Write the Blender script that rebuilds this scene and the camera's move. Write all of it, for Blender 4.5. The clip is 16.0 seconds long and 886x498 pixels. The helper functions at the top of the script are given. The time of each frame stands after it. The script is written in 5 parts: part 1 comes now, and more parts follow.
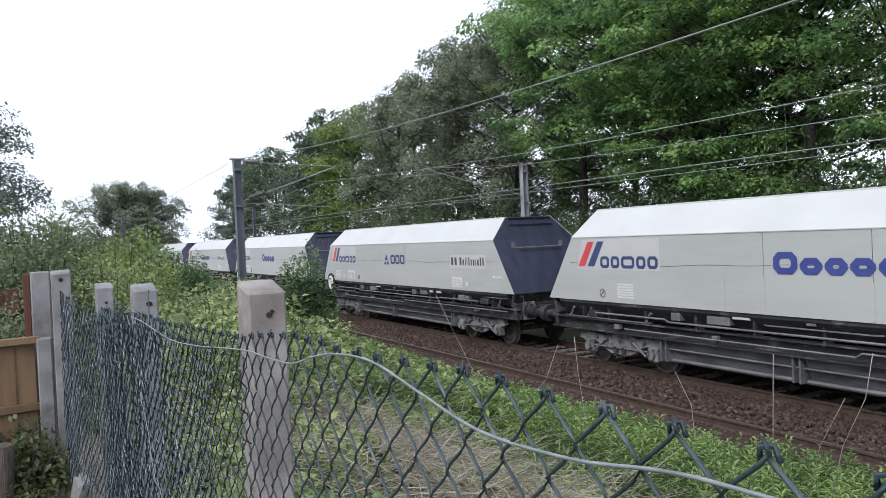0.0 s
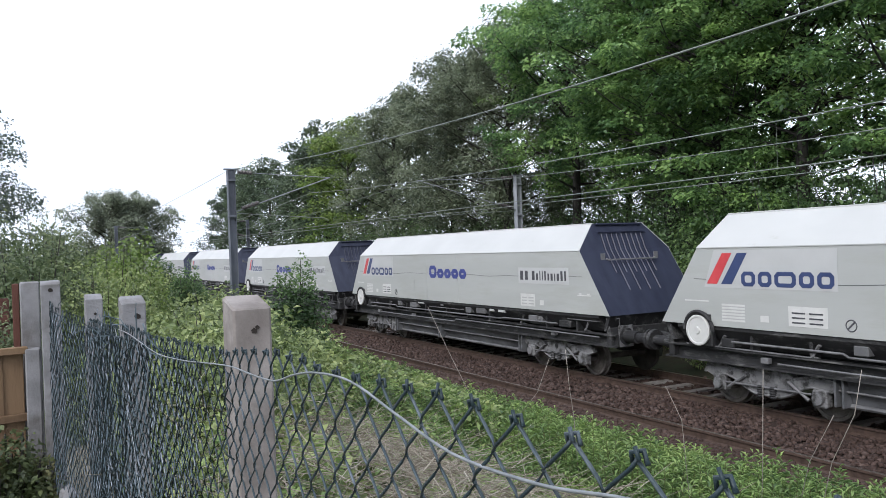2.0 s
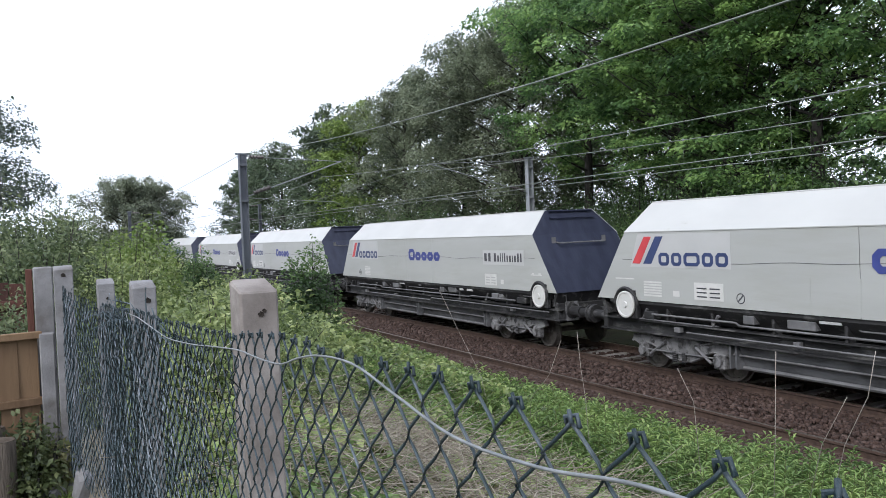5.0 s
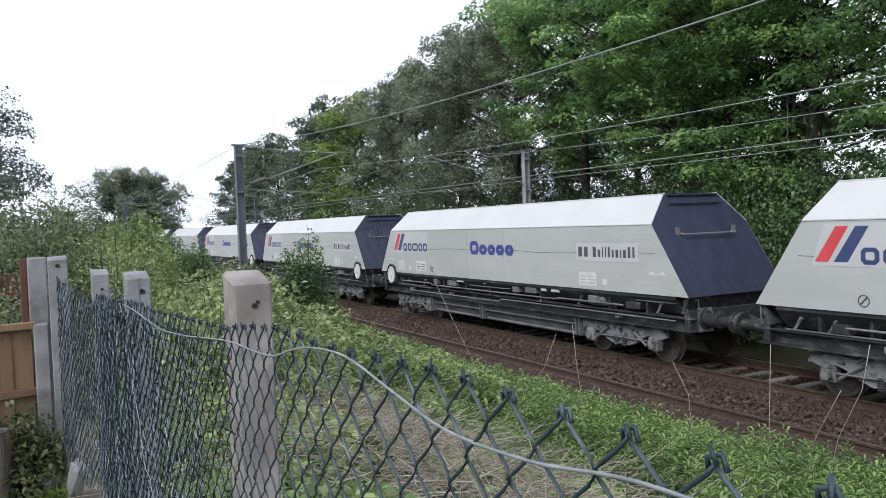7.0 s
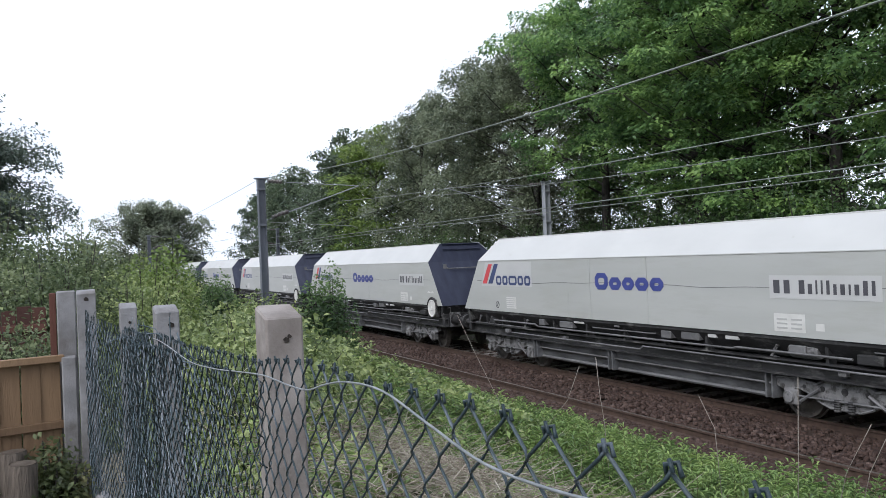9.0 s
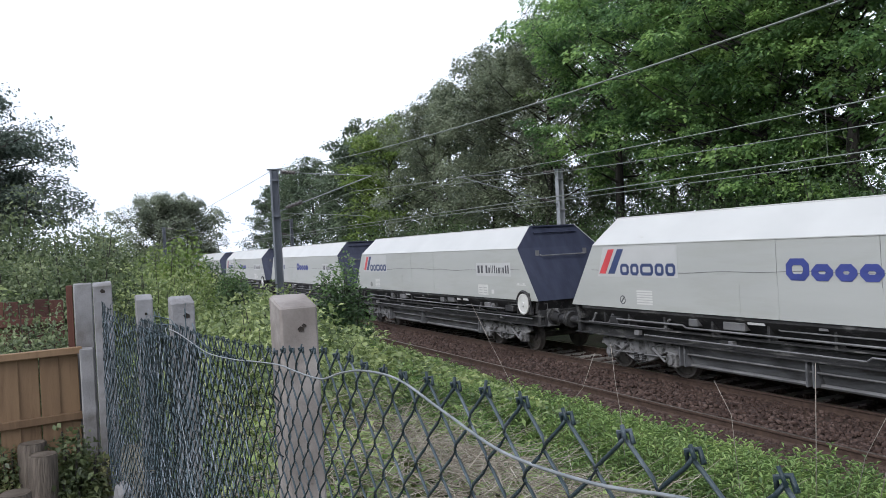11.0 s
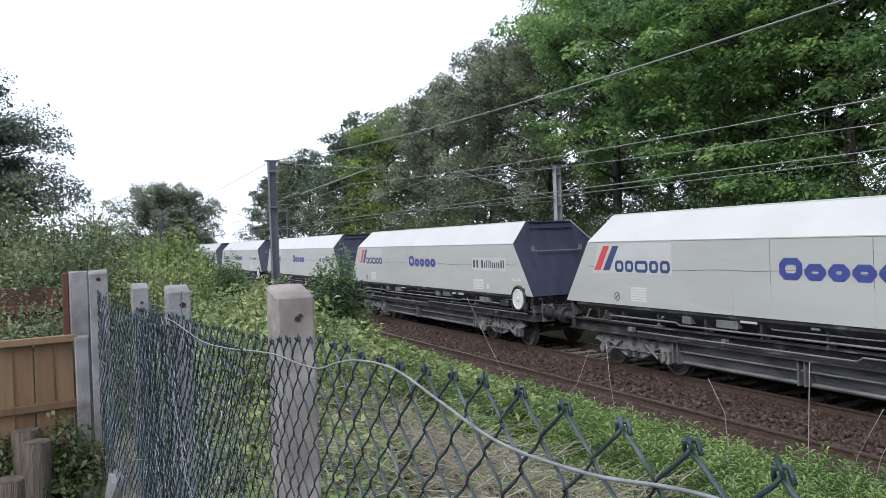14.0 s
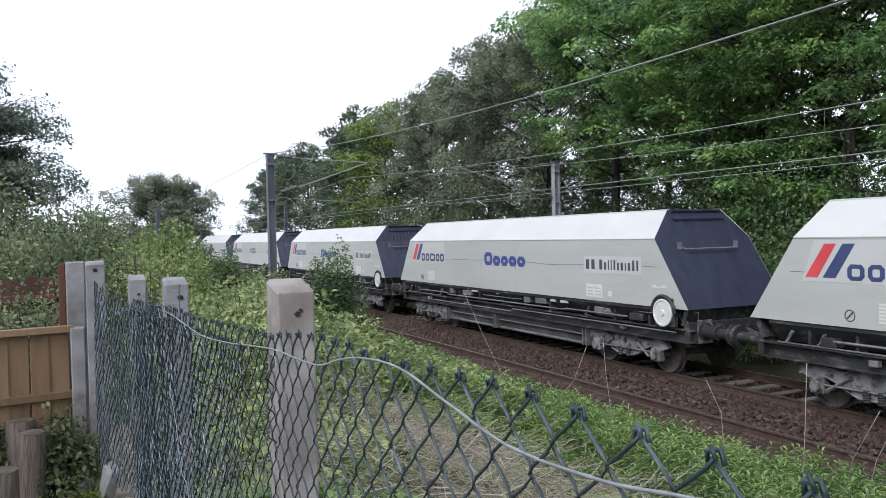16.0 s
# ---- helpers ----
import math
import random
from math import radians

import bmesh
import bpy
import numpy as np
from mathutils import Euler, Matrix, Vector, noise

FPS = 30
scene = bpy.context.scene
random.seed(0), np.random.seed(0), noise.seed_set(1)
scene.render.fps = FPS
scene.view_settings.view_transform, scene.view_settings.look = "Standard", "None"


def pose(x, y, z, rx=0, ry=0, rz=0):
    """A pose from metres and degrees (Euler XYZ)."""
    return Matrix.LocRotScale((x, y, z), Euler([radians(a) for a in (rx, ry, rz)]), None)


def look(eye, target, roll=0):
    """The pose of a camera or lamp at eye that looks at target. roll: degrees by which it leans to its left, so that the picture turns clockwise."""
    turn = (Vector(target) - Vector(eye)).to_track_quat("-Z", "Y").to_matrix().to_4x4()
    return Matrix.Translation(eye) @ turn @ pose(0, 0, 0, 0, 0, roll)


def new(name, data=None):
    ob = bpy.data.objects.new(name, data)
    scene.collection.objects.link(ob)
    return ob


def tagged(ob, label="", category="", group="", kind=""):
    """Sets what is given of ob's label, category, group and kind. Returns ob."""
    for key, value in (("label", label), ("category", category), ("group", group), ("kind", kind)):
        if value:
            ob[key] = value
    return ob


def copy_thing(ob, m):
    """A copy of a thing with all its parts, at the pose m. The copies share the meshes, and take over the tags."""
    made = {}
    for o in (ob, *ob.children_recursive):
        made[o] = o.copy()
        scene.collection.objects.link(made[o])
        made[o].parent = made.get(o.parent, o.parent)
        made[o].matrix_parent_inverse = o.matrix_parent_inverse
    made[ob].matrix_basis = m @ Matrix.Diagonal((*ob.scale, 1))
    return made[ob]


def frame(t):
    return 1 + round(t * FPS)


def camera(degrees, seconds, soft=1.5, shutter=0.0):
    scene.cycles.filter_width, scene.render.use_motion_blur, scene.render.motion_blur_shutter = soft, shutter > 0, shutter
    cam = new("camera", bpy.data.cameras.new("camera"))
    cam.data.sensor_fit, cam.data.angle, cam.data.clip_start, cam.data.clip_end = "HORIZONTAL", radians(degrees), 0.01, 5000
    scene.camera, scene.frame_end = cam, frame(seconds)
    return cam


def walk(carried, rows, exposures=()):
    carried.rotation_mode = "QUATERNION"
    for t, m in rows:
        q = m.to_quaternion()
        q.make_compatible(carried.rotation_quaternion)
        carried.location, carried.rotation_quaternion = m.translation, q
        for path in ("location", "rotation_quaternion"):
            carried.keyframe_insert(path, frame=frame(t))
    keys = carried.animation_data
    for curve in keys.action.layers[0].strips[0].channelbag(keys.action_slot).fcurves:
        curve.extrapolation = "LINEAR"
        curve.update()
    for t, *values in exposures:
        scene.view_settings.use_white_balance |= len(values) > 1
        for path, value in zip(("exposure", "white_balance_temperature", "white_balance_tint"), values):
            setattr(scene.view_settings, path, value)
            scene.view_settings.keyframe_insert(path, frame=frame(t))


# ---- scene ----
cam = camera(58.4, 16.0, 0.85)
PATH = [
    (0, (-0.038, -0.03, 3.094), (0.885, 1.744, 3.063), -2.6),
    (0.5, (-0.051, -0.078, 3.098), (0.849, 1.708, 3.091), -2.4),
    (1, (-0.034, -0.032, 3.1), (0.84, 1.767, 3.091), -2.1),
    (1.5, (-0.026, -0.033, 3.104), (0.887, 1.746, 3.104), -2.2),
    (2, (-0.026, -0.046, 3.105), (0.912, 1.72, 3.103), -2.1),
    (2.5, (-0.021, -0.042, 3.098), (0.913, 1.727, 3.066), -1.6),
    (3, (-0.024, -0.054, 3.099), (0.891, 1.724, 3.082), -1.9),
    (3.5, (-0.026, -0.058, 3.1), (0.868, 1.731, 3.072), -2.0),
    (5.8, (-0.006, -0.03, 3.103), (0.911, 1.746, 3.044), -2.5),
    (6, (-0.006, -0.028, 3.099), (0.935, 1.736, 3.031), -1.6),
    (6.5, (-0.002, -0.029, 3.102), (0.921, 1.744, 3.032), -1.7),
    (7, (-0.005, -0.038, 3.102), (0.912, 1.738, 3.039), -2.2),
    (7.5, (-0.007, -0.023, 3.098), (0.883, 1.767, 3.029), -2.2),
    (8, (-0.017, -0.066, 3.105), (0.868, 1.728, 3.094), -3.5),
    (8.5, (-0.016, -0.035, 3.106), (0.911, 1.738, 3.118), -2.4),
    (9, (-0.031, -0.05, 3.109), (0.844, 1.749, 3.128), -2.4),
    (9.5, (-0.025, -0.029, 3.108), (0.819, 1.784, 3.096), -2.1),
    (10, (-0.028, -0.029, 3.111), (0.818, 1.783, 3.101), -2.2),
    (10.2, (-0.028, -0.042, 3.11), (0.815, 1.772, 3.116), -3.2),
    (12.3, (-0.023, -0.04, 3.105), (0.845, 1.761, 3.077), -1.8),
    (12.5, (-0.021, -0.04, 3.105), (0.86, 1.756, 3.088), -1.6),
    (13, (-0.031, -0.061, 3.103), (0.855, 1.732, 3.079), -1.8),
    (13.5, (-0.028, -0.032, 3.1), (0.838, 1.771, 3.065), -1.6),
    (14, (-0.03, -0.039, 3.102), (0.82, 1.771, 3.08), -2.1),
    (14.5, (-0.03, -0.035, 3.102), (0.816, 1.776, 3.069), -1.8),
    (15, (-0.034, -0.034, 3.103), (0.794, 1.787, 3.075), -1.7),
    (15.5, (-0.036, -0.019, 3.103), (0.809, 1.793, 3.065), -1.3),
    (16, (-0.032, -0.015, 3.104), (0.824, 1.792, 3.07), -1.3),
]
walk(cam, [(t, look(eye, target, roll)) for t, eye, target, roll in PATH], [(0, 0.02), (3.5, 0.0), (7.5, 0.0), (9.2, -0.12), (10.2, -0.12), (12.4, -0.03), (16, 0.03)])

# ---------------------------------------------------------------- daylight
world = bpy.data.worlds.new("overcast_sky")
scene.world = world
world.use_nodes = True
_n, _l = world.node_tree.nodes, world.node_tree.links
_bg = _n["Background"]
_sky = _n.new("ShaderNodeTexSky")
_sky.sky_type, _sky.sun_disc = "NISHITA", False
SUN_EL, SUN_AZ = 40.0, 238.0
_sky.sun_elevation, _sky.sun_rotation = radians(SUN_EL), radians(SUN_AZ)
_sky.air_density, _sky.dust_density = 1.0, 6.0
_mul = _n.new("ShaderNodeMix")
_mul.data_type, _mul.blend_type = "RGBA", "MIX"
_scale = _n.new("ShaderNodeVectorMath")
_scale.operation = "SCALE"
_scale.inputs["Scale"].default_value = 0.10
_l.new(_sky.outputs[0], _scale.inputs[0])
_coord = _n.new("ShaderNodeTexCoord")
_cloud = _n.new("ShaderNodeTexNoise")
_cloud.inputs["Scale"].default_value, _cloud.inputs["Detail"].default_value = 2.2, 5.0
_l.new(_coord.outputs["Generated"], _cloud.inputs["Vector"])
_ramp = _n.new("ShaderNodeValToRGB")
_ramp.color_ramp.elements[0].position, _ramp.color_ramp.elements[0].color = 0.3, (0.87, 0.95, 1.11, 1)
_ramp.color_ramp.elements[1].position, _ramp.color_ramp.elements[1].color = 0.7, (0.99, 1.05, 1.23, 1)
_l.new(_cloud.outputs["Fac"], _ramp.inputs[0])
_mul.inputs["Factor"].default_value = 0.9
_l.new(_scale.outputs[0], _mul.inputs["A"])
_l.new(_ramp.outputs["Color"], _mul.inputs["B"])
_l.new(_mul.outputs["Result"], _bg.inputs["Color"])
_bg.inputs["Strength"].default_value = 1.46

sun = new("sun", bpy.data.lights.new("sun", "SUN"))
sun.data.energy, sun.data.angle, sun.data.color = 2.2, radians(25), (1.0, 0.99, 0.98)
_a, _e = radians(SUN_AZ), radians(SUN_EL)
sun.matrix_world = look((0, 0, 30), (-math.sin(_a) * math.cos(_e), -math.cos(_a) * math.cos(_e), 30 - math.sin(_e)))


# ---------------------------------------------------------------- materials
def ramp_node(nt, stops):
    r = nt.nodes.new("ShaderNodeValToRGB")
    el = r.color_ramp.elements
    while len(el) < len(stops):
        el.new(0.5)
    for e, (p, c) in zip(el, stops):
        e.position, e.color = p, (*c, 1)
    return r


def surface(name, stops, scale=8.0, rough=0.7, metal=0.0, bump=0.2, fine=60.0, dirt=None, dirt_scale=1.2, dirt_at=(0.45, 0.7), stretch=(1, 1, 1), random=False, spec=0.4):
    """Paint, stone, metal or earth: a colour ramp over noise, a second layer of stains, fine bump."""
    m = bpy.data.materials.new(name)
    m.use_nodes = True
    nt = m.node_tree
    b = nt.nodes["Principled BSDF"]
    co = nt.nodes.new("ShaderNodeTexCoord")
    mp = nt.nodes.new("ShaderNodeMapping")
    mp.inputs["Scale"].default_value = stretch
    nt.links.new(co.outputs["Object"], mp.inputs["Vector"])
    n1 = nt.nodes.new("ShaderNodeTexNoise")
    n1.inputs["Scale"].default_value, n1.inputs["Detail"].default_value = scale, 6
    nt.links.new(mp.outputs[0], n1.inputs["Vector"])
    fac = n1.outputs["Fac"]
    if random:
        g = nt.nodes.new("ShaderNodeNewGeometry") if random == "island" else nt.nodes.new("ShaderNodeObjectInfo")
        mx = nt.nodes.new("ShaderNodeMath")
        mx.operation = "MULTIPLY_ADD"
        nt.links.new(g.outputs["Random Per Island" if random == "island" else "Random"], mx.inputs[0])
        mx.inputs[1].default_value = 0.6
        sub = nt.nodes.new("ShaderNodeMath")
        sub.operation = "MULTIPLY_ADD"
        sub.inputs[1].default_value, sub.inputs[2].default_value = 0.6, -0.1
        nt.links.new(fac, sub.inputs[0])
        nt.links.new(sub.outputs[0], mx.inputs[2])
        fac = mx.outputs[0]
    r = ramp_node(nt, stops)
    nt.links.new(fac, r.inputs[0])
    col = r.outputs["Color"]
    if dirt:
        n2 = nt.nodes.new("ShaderNodeTexNoise")
        n2.inputs["Scale"].default_value, n2.inputs["Detail"].default_value, n2.inputs["Roughness"].default_value = dirt_scale, 8, 0.65
        nt.links.new(mp.outputs[0], n2.inputs["Vector"])
        k = ramp_node(nt, [(dirt_at[0], (0, 0, 0)), (dirt_at[1], (1, 1, 1))])
        nt.links.new(n2.outputs["Fac"], k.inputs[0])
        mix = nt.nodes.new("ShaderNodeMix")
        mix.data_type = "RGBA"
        nt.links.new(k.outputs["Color"], mix.inputs["Factor"])
        nt.links.new(col, mix.inputs["A"])
        mix.inputs["B"].default_value = (*dirt, 1)
        col = mix.outputs["Result"]
    nt.links.new(col, b.inputs["Base Color"])
    b.inputs["Roughness"].default_value, b.inputs["Metallic"].default_value = rough, metal
    b.inputs["Specular IOR Level"].default_value = spec
    if bump:
        n3 = nt.nodes.new("ShaderNodeTexNoise")
        n3.inputs["Scale"].default_value, n3.inputs["Detail"].default_value = fine, 4
        nt.links.new(mp.outputs[0], n3.inputs["Vector"])
        bp = nt.nodes.new("ShaderNodeBump")
        bp.inputs["Strength"].default_value, bp.inputs["Distance"].default_value = bump, 0.02
        nt.links.new(n3.outputs["Fac"], bp.inputs["Height"])
        nt.links.new(bp.outputs["Normal"], b.inputs["Normal"])
    return m


def leafage(name, dark, mid, light, through_light=0.42, clump=0.35, rough=0.45):
    """Leaves: each leaf has its own shade, whole boughs differ a little, and light passes through them."""
    m = bpy.data.materials.new(name)
    m.use_nodes = True
    nt = m.node_tree
    b, out = nt.nodes["Principled BSDF"], nt.nodes["Material Output"]
    g = nt.nodes.new("ShaderNodeNewGeometry")
    co = nt.nodes.new("ShaderNodeTexCoord")
    n1 = nt.nodes.new("ShaderNodeTexNoise")
    n1.inputs["Scale"].default_value, n1.inputs["Detail"].default_value = clump, 3
    nt.links.new(co.outputs["Object"], n1.inputs["Vector"])
    add = nt.nodes.new("ShaderNodeMath")
    add.operation = "MULTIPLY_ADD"
    add.inputs[1].default_value = 0.5
    nt.links.new(g.outputs["Random Per Island"], add.inputs[0])
    sc = nt.nodes.new("ShaderNodeMath")
    sc.operation = "MULTIPLY_ADD"
    sc.inputs[1].default_value, sc.inputs[2].default_value = 2.2, -0.85
    nt.links.new(n1.outputs["Fac"], sc.inputs[0])
    nt.links.new(sc.outputs[0], add.inputs[2])
    r = ramp_node(nt, [(0.05, dark), (0.5, mid), (0.95, light)])
    nt.links.new(add.outputs[0], r.inputs[0])
    nt.links.new(r.outputs["Color"], b.inputs["Base Color"])
    b.inputs["Roughness"].default_value = rough
    b.inputs["Specular IOR Level"].default_value = 0.5
    tr = nt.nodes.new("ShaderNodeBsdfTranslucent")
    nt.links.new(r.outputs["Color"], tr.inputs["Color"])
    mx = nt.nodes.new("ShaderNodeMixShader")
    mx.inputs[0].default_value = through_light
    nt.links.new(b.outputs[0], mx.inputs[1])
    nt.links.new(tr.outputs[0], mx.inputs[2])
    nt.links.new(mx.outputs[0], out.inputs["Surface"])
    return m


M = {
    "earth": surface("earth", [(0.3, (0.022, 0.018, 0.012)), (0.6, (0.045, 0.037, 0.022)), (0.8, (0.04, 0.055, 0.022))], 1.5, 0.95, bump=0.6, fine=20, dirt=(0.03, 0.045, 0.016), dirt_scale=0.4),
    "garden": surface("garden_soil", [(0.3, (0.11, 0.098, 0.072)), (0.7, (0.19, 0.168, 0.13))], 6, 0.95, bump=0.6, fine=25, dirt=(0.08, 0.12, 0.04), dirt_scale=1.2),
    "ballast": surface("ballast_bed", [(0.3, (0.03, 0.0168, 0.012)), (0.7, (0.072, 0.042, 0.03))], 18, 0.95, bump=0.8, fine=30, dirt=(0.03, 0.018, 0.0132), dirt_scale=0.8),
    "stone": surface("ballast_stone", [(0.2, (0.03, 0.017, 0.014)), (0.55, (0.06, 0.036, 0.029)), (0.9, (0.12, 0.083, 0.071))], 5, 0.9, bump=0.3, fine=80, random="island", dirt=(0.04, 0.023, 0.018), dirt_scale=0.6),
    "rust": surface("rusty_rail", [(0.3, (0.042, 0.026, 0.02)), (0.7, (0.082, 0.052, 0.04))], 10, 0.85, bump=0.3, fine=120),
    "railtop": surface("worn_rail_head", [(0.3, (0.25, 0.2, 0.17)), (0.7, (0.4, 0.36, 0.32))], 12, 0.35, 0.9, bump=0.05),
    "sleeper": surface("concrete_sleeper", [(0.3, (0.2, 0.18, 0.165)), (0.7, (0.32, 0.3, 0.28))], 6, 0.9, bump=0.3, dirt=(0.09, 0.065, 0.055), dirt_scale=2, dirt_at=(0.52, 0.75), random=True),
    "post": surface("weathered_concrete", [(0.25, (0.16, 0.14, 0.13)), (0.55, (0.235, 0.212, 0.2)), (0.85, (0.33, 0.31, 0.295))], 14, 0.92, bump=0.1, fine=160, dirt=(0.13, 0.115, 0.105), dirt_scale=9, dirt_at=(0.48, 0.72)),
    "greypost": surface("grey_concrete", [(0.25, (0.15, 0.15, 0.158)), (0.75, (0.26, 0.26, 0.27))], 7, 0.92, bump=0.25, fine=90, dirt=(0.1, 0.092, 0.085), dirt_scale=4),
    "hole": surface("hole_dark", [(0.3, (0.012, 0.01, 0.009)), (0.7, (0.03, 0.024, 0.02))], 30, 0.95),
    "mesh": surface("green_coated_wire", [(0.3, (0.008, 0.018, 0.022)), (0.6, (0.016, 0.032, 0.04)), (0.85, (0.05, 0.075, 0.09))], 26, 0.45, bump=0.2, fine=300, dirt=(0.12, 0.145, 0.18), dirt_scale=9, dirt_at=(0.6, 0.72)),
    "galv": surface("galvanised_wire", [(0.3, (0.17, 0.19, 0.2)), (0.7, (0.3, 0.32, 0.335))], 40, 0.5, 0.5, bump=0.1),
    "board": surface("larch_board", [(0.3, (0.115, 0.07, 0.039)), (0.7, (0.2, 0.128, 0.073))], 5, 0.75, bump=0.25, fine=40, stretch=(6, 6, 0.6), random=True, dirt=(0.085, 0.05, 0.028), dirt_scale=3, dirt_at=(0.55, 0.75)),
    "oldboard": surface("dark_fence_board", [(0.3, (0.045, 0.018, 0.014)), (0.7, (0.09, 0.036, 0.026))], 5, 0.85, bump=0.3, fine=40, stretch=(5, 5, 0.6), random=True),
    "log": surface("log_bark", [(0.3, (0.06, 0.05, 0.042)), (0.7, (0.15, 0.125, 0.105))], 10, 0.95, bump=0.8, fine=30, stretch=(4, 4, 0.5)),
    "logtop": surface("log_end", [(0.3, (0.13, 0.105, 0.085)), (0.7, (0.22, 0.185, 0.155))], 14, 0.95, bump=0.4),
    "bark": surface("bark", [(0.3, (0.022, 0.02, 0.018)), (0.7, (0.06, 0.055, 0.05))], 4, 0.95, bump=0.8, fine=12, stretch=(3, 3, 0.5)),
    "stalk": surface("dry_stalk", [(0.2, (0.15, 0.125, 0.095)), (0.6, (0.3, 0.265, 0.215)), (0.9, (0.45, 0.42, 0.36))], 3, 0.9, bump=0, random="island"),
    "cane": surface("bleached_cane", [(0.2, (0.2, 0.175, 0.15)), (0.8, (0.34, 0.31, 0.28))], 3, 0.9, bump=0),
    "mesh2": surface("lightest_coated_wire", [(0.3, (0.03, 0.055, 0.065)), (0.6, (0.07, 0.1, 0.12)), (0.85, (0.15, 0.185, 0.22))], 26, 0.45, bump=0.2, fine=300, dirt=(0.26, 0.29, 0.34), dirt_scale=9, dirt_at=(0.52, 0.66)),
    "mesh3": surface("lighter_coated_wire", [(0.3, (0.02, 0.036, 0.042)), (0.6, (0.045, 0.065, 0.078)), (0.85, (0.09, 0.115, 0.135))], 26, 0.5, bump=0.2, fine=300, dirt=(0.15, 0.175, 0.205), dirt_scale=9, dirt_at=(0.56, 0.7)),
    "stem": surface("green_stem", [(0.3, (0.06, 0.07, 0.025)), (0.7, (0.13, 0.12, 0.05))], 6, 0.8, bump=0),
    "steel": surface("galvanised_mast", [(0.3, (0.09, 0.1, 0.125)), (0.7, (0.16, 0.175, 0.2))], 3, 0.6, 0.2, bump=0.1, dirt=(0.06, 0.065, 0.08), dirt_scale=1.5, stretch=(1, 1, 0.3)),
    "lightsteel": surface("pale_mast", [(0.3, (0.21, 0.225, 0.247)), (0.7, (0.315, 0.33, 0.352))], 3, 0.6, 0.2, bump=0.1, stretch=(1, 1, 0.3)),
    "line": surface("overhead_wire", [(0.3, (0.15, 0.17, 0.155)), (0.7, (0.24, 0.265, 0.24))], 3, 0.5, 0.3, bump=0),
    "insul": surface("insulator", [(0.3, (0.05, 0.045, 0.045)), (0.7, (0.09, 0.08, 0.08))], 8, 0.3, bump=0),
    # wagons
    "side": surface("pale_grey_wagon_paint", [(0.3, (0.36, 0.37, 0.36)), (0.7, (0.4, 0.41, 0.4))], 1.2, 0.5, bump=0.05, fine=8, stretch=(1, 0.25, 1.6), dirt=(0.33, 0.335, 0.31), dirt_scale=1.8, dirt_at=(0.5, 0.8)),
    "cant": surface("white_wagon_top", [(0.3, (0.43, 0.437, 0.432)), (0.7, (0.475, 0.482, 0.475))], 1.2, 0.5, bump=0.05, fine=8, stretch=(1, 0.6, 1.2), dirt=(0.36, 0.36, 0.33), dirt_scale=1.4, dirt_at=(0.63, 0.72)),
    "end": surface("slate_blue_end_paint", [(0.3, (0.019, 0.023, 0.045)), (0.7, (0.031, 0.036, 0.064))], 2, 0.5, bump=0.1, fine=20, dirt=(0.04, 0.046, 0.075), dirt_scale=2.5, dirt_at=(0.5, 0.8), stretch=(2, 1, 0.5)),
    "black": surface("grimy_underframe", [(0.3, (0.013, 0.013, 0.014)), (0.7, (0.034, 0.034, 0.036))], 3, 0.7, bump=0.25, fine=40, dirt=(0.15, 0.148, 0.145), dirt_scale=5, dirt_at=(0.53, 0.74), stretch=(1, 0.4, 1)),
    "pipe": surface("dusty_pipe", [(0.3, (0.115, 0.115, 0.121)), (0.7, (0.23, 0.23, 0.236))], 4, 0.6, 0.2, bump=0.1, dirt=(0.046, 0.046, 0.0483), dirt_scale=2),
    "bogie": surface("dusty_bogie_frame", [(0.3, (0.105, 0.105, 0.11)), (0.7, (0.215, 0.215, 0.22))], 4, 0.8, bump=0.3, fine=40, dirt=(0.04, 0.039, 0.038), dirt_scale=6, dirt_at=(0.48, 0.62)),
    "wheel": surface("wheel_steel", [(0.3, (0.05, 0.045, 0.042)), (0.7, (0.11, 0.1, 0.095))], 5, 0.6, 0.4, bump=0.15, dirt=(0.15, 0.14, 0.13), dirt_scale=4),
    "tray": surface("dusty_tray", [(0.3, (0.075, 0.078, 0.085)), (0.7, (0.14, 0.143, 0.152))], 3, 0.7, bump=0.2, fine=30, dirt=(0.03, 0.03, 0.032), dirt_scale=2.5, stretch=(1, 0.4, 1)),
    "patch": surface("repainted_patch", [(0.3, (0.42, 0.425, 0.425)), (0.7, (0.46, 0.465, 0.465))], 2, 0.5, bump=0.03),
    "white": surface("white_plate", [(0.3, (0.51, 0.51, 0.495)), (0.7, (0.585, 0.585, 0.57))], 5, 0.5, bump=0),
    "blue": surface("blue_sign_paint", [(0.3, (0.035, 0.05, 0.2)), (0.7, (0.05, 0.065, 0.25))], 4, 0.5, bump=0),
    "navy": surface("navy_sign_paint", [(0.3, (0.03, 0.045, 0.12)), (0.7, (0.04, 0.06, 0.15))], 4, 0.5, bump=0),
    "red": surface("red_sign_paint", [(0.3, (0.5, 0.05, 0.06)), (0.7, (0.6, 0.07, 0.08))], 4, 0.5, bump=0),
    "ink": surface("dark_sign_paint", [(0.3, (0.05, 0.05, 0.06)), (0.7, (0.08, 0.08, 0.09))], 4, 0.5, bump=0),
    "load": surface("gravel_load", [(0.3, (0.15, 0.14, 0.13)), (0.7, (0.28, 0.27, 0.25))], 20, 0.95, bump=0.8, fine=30),
    # leaves
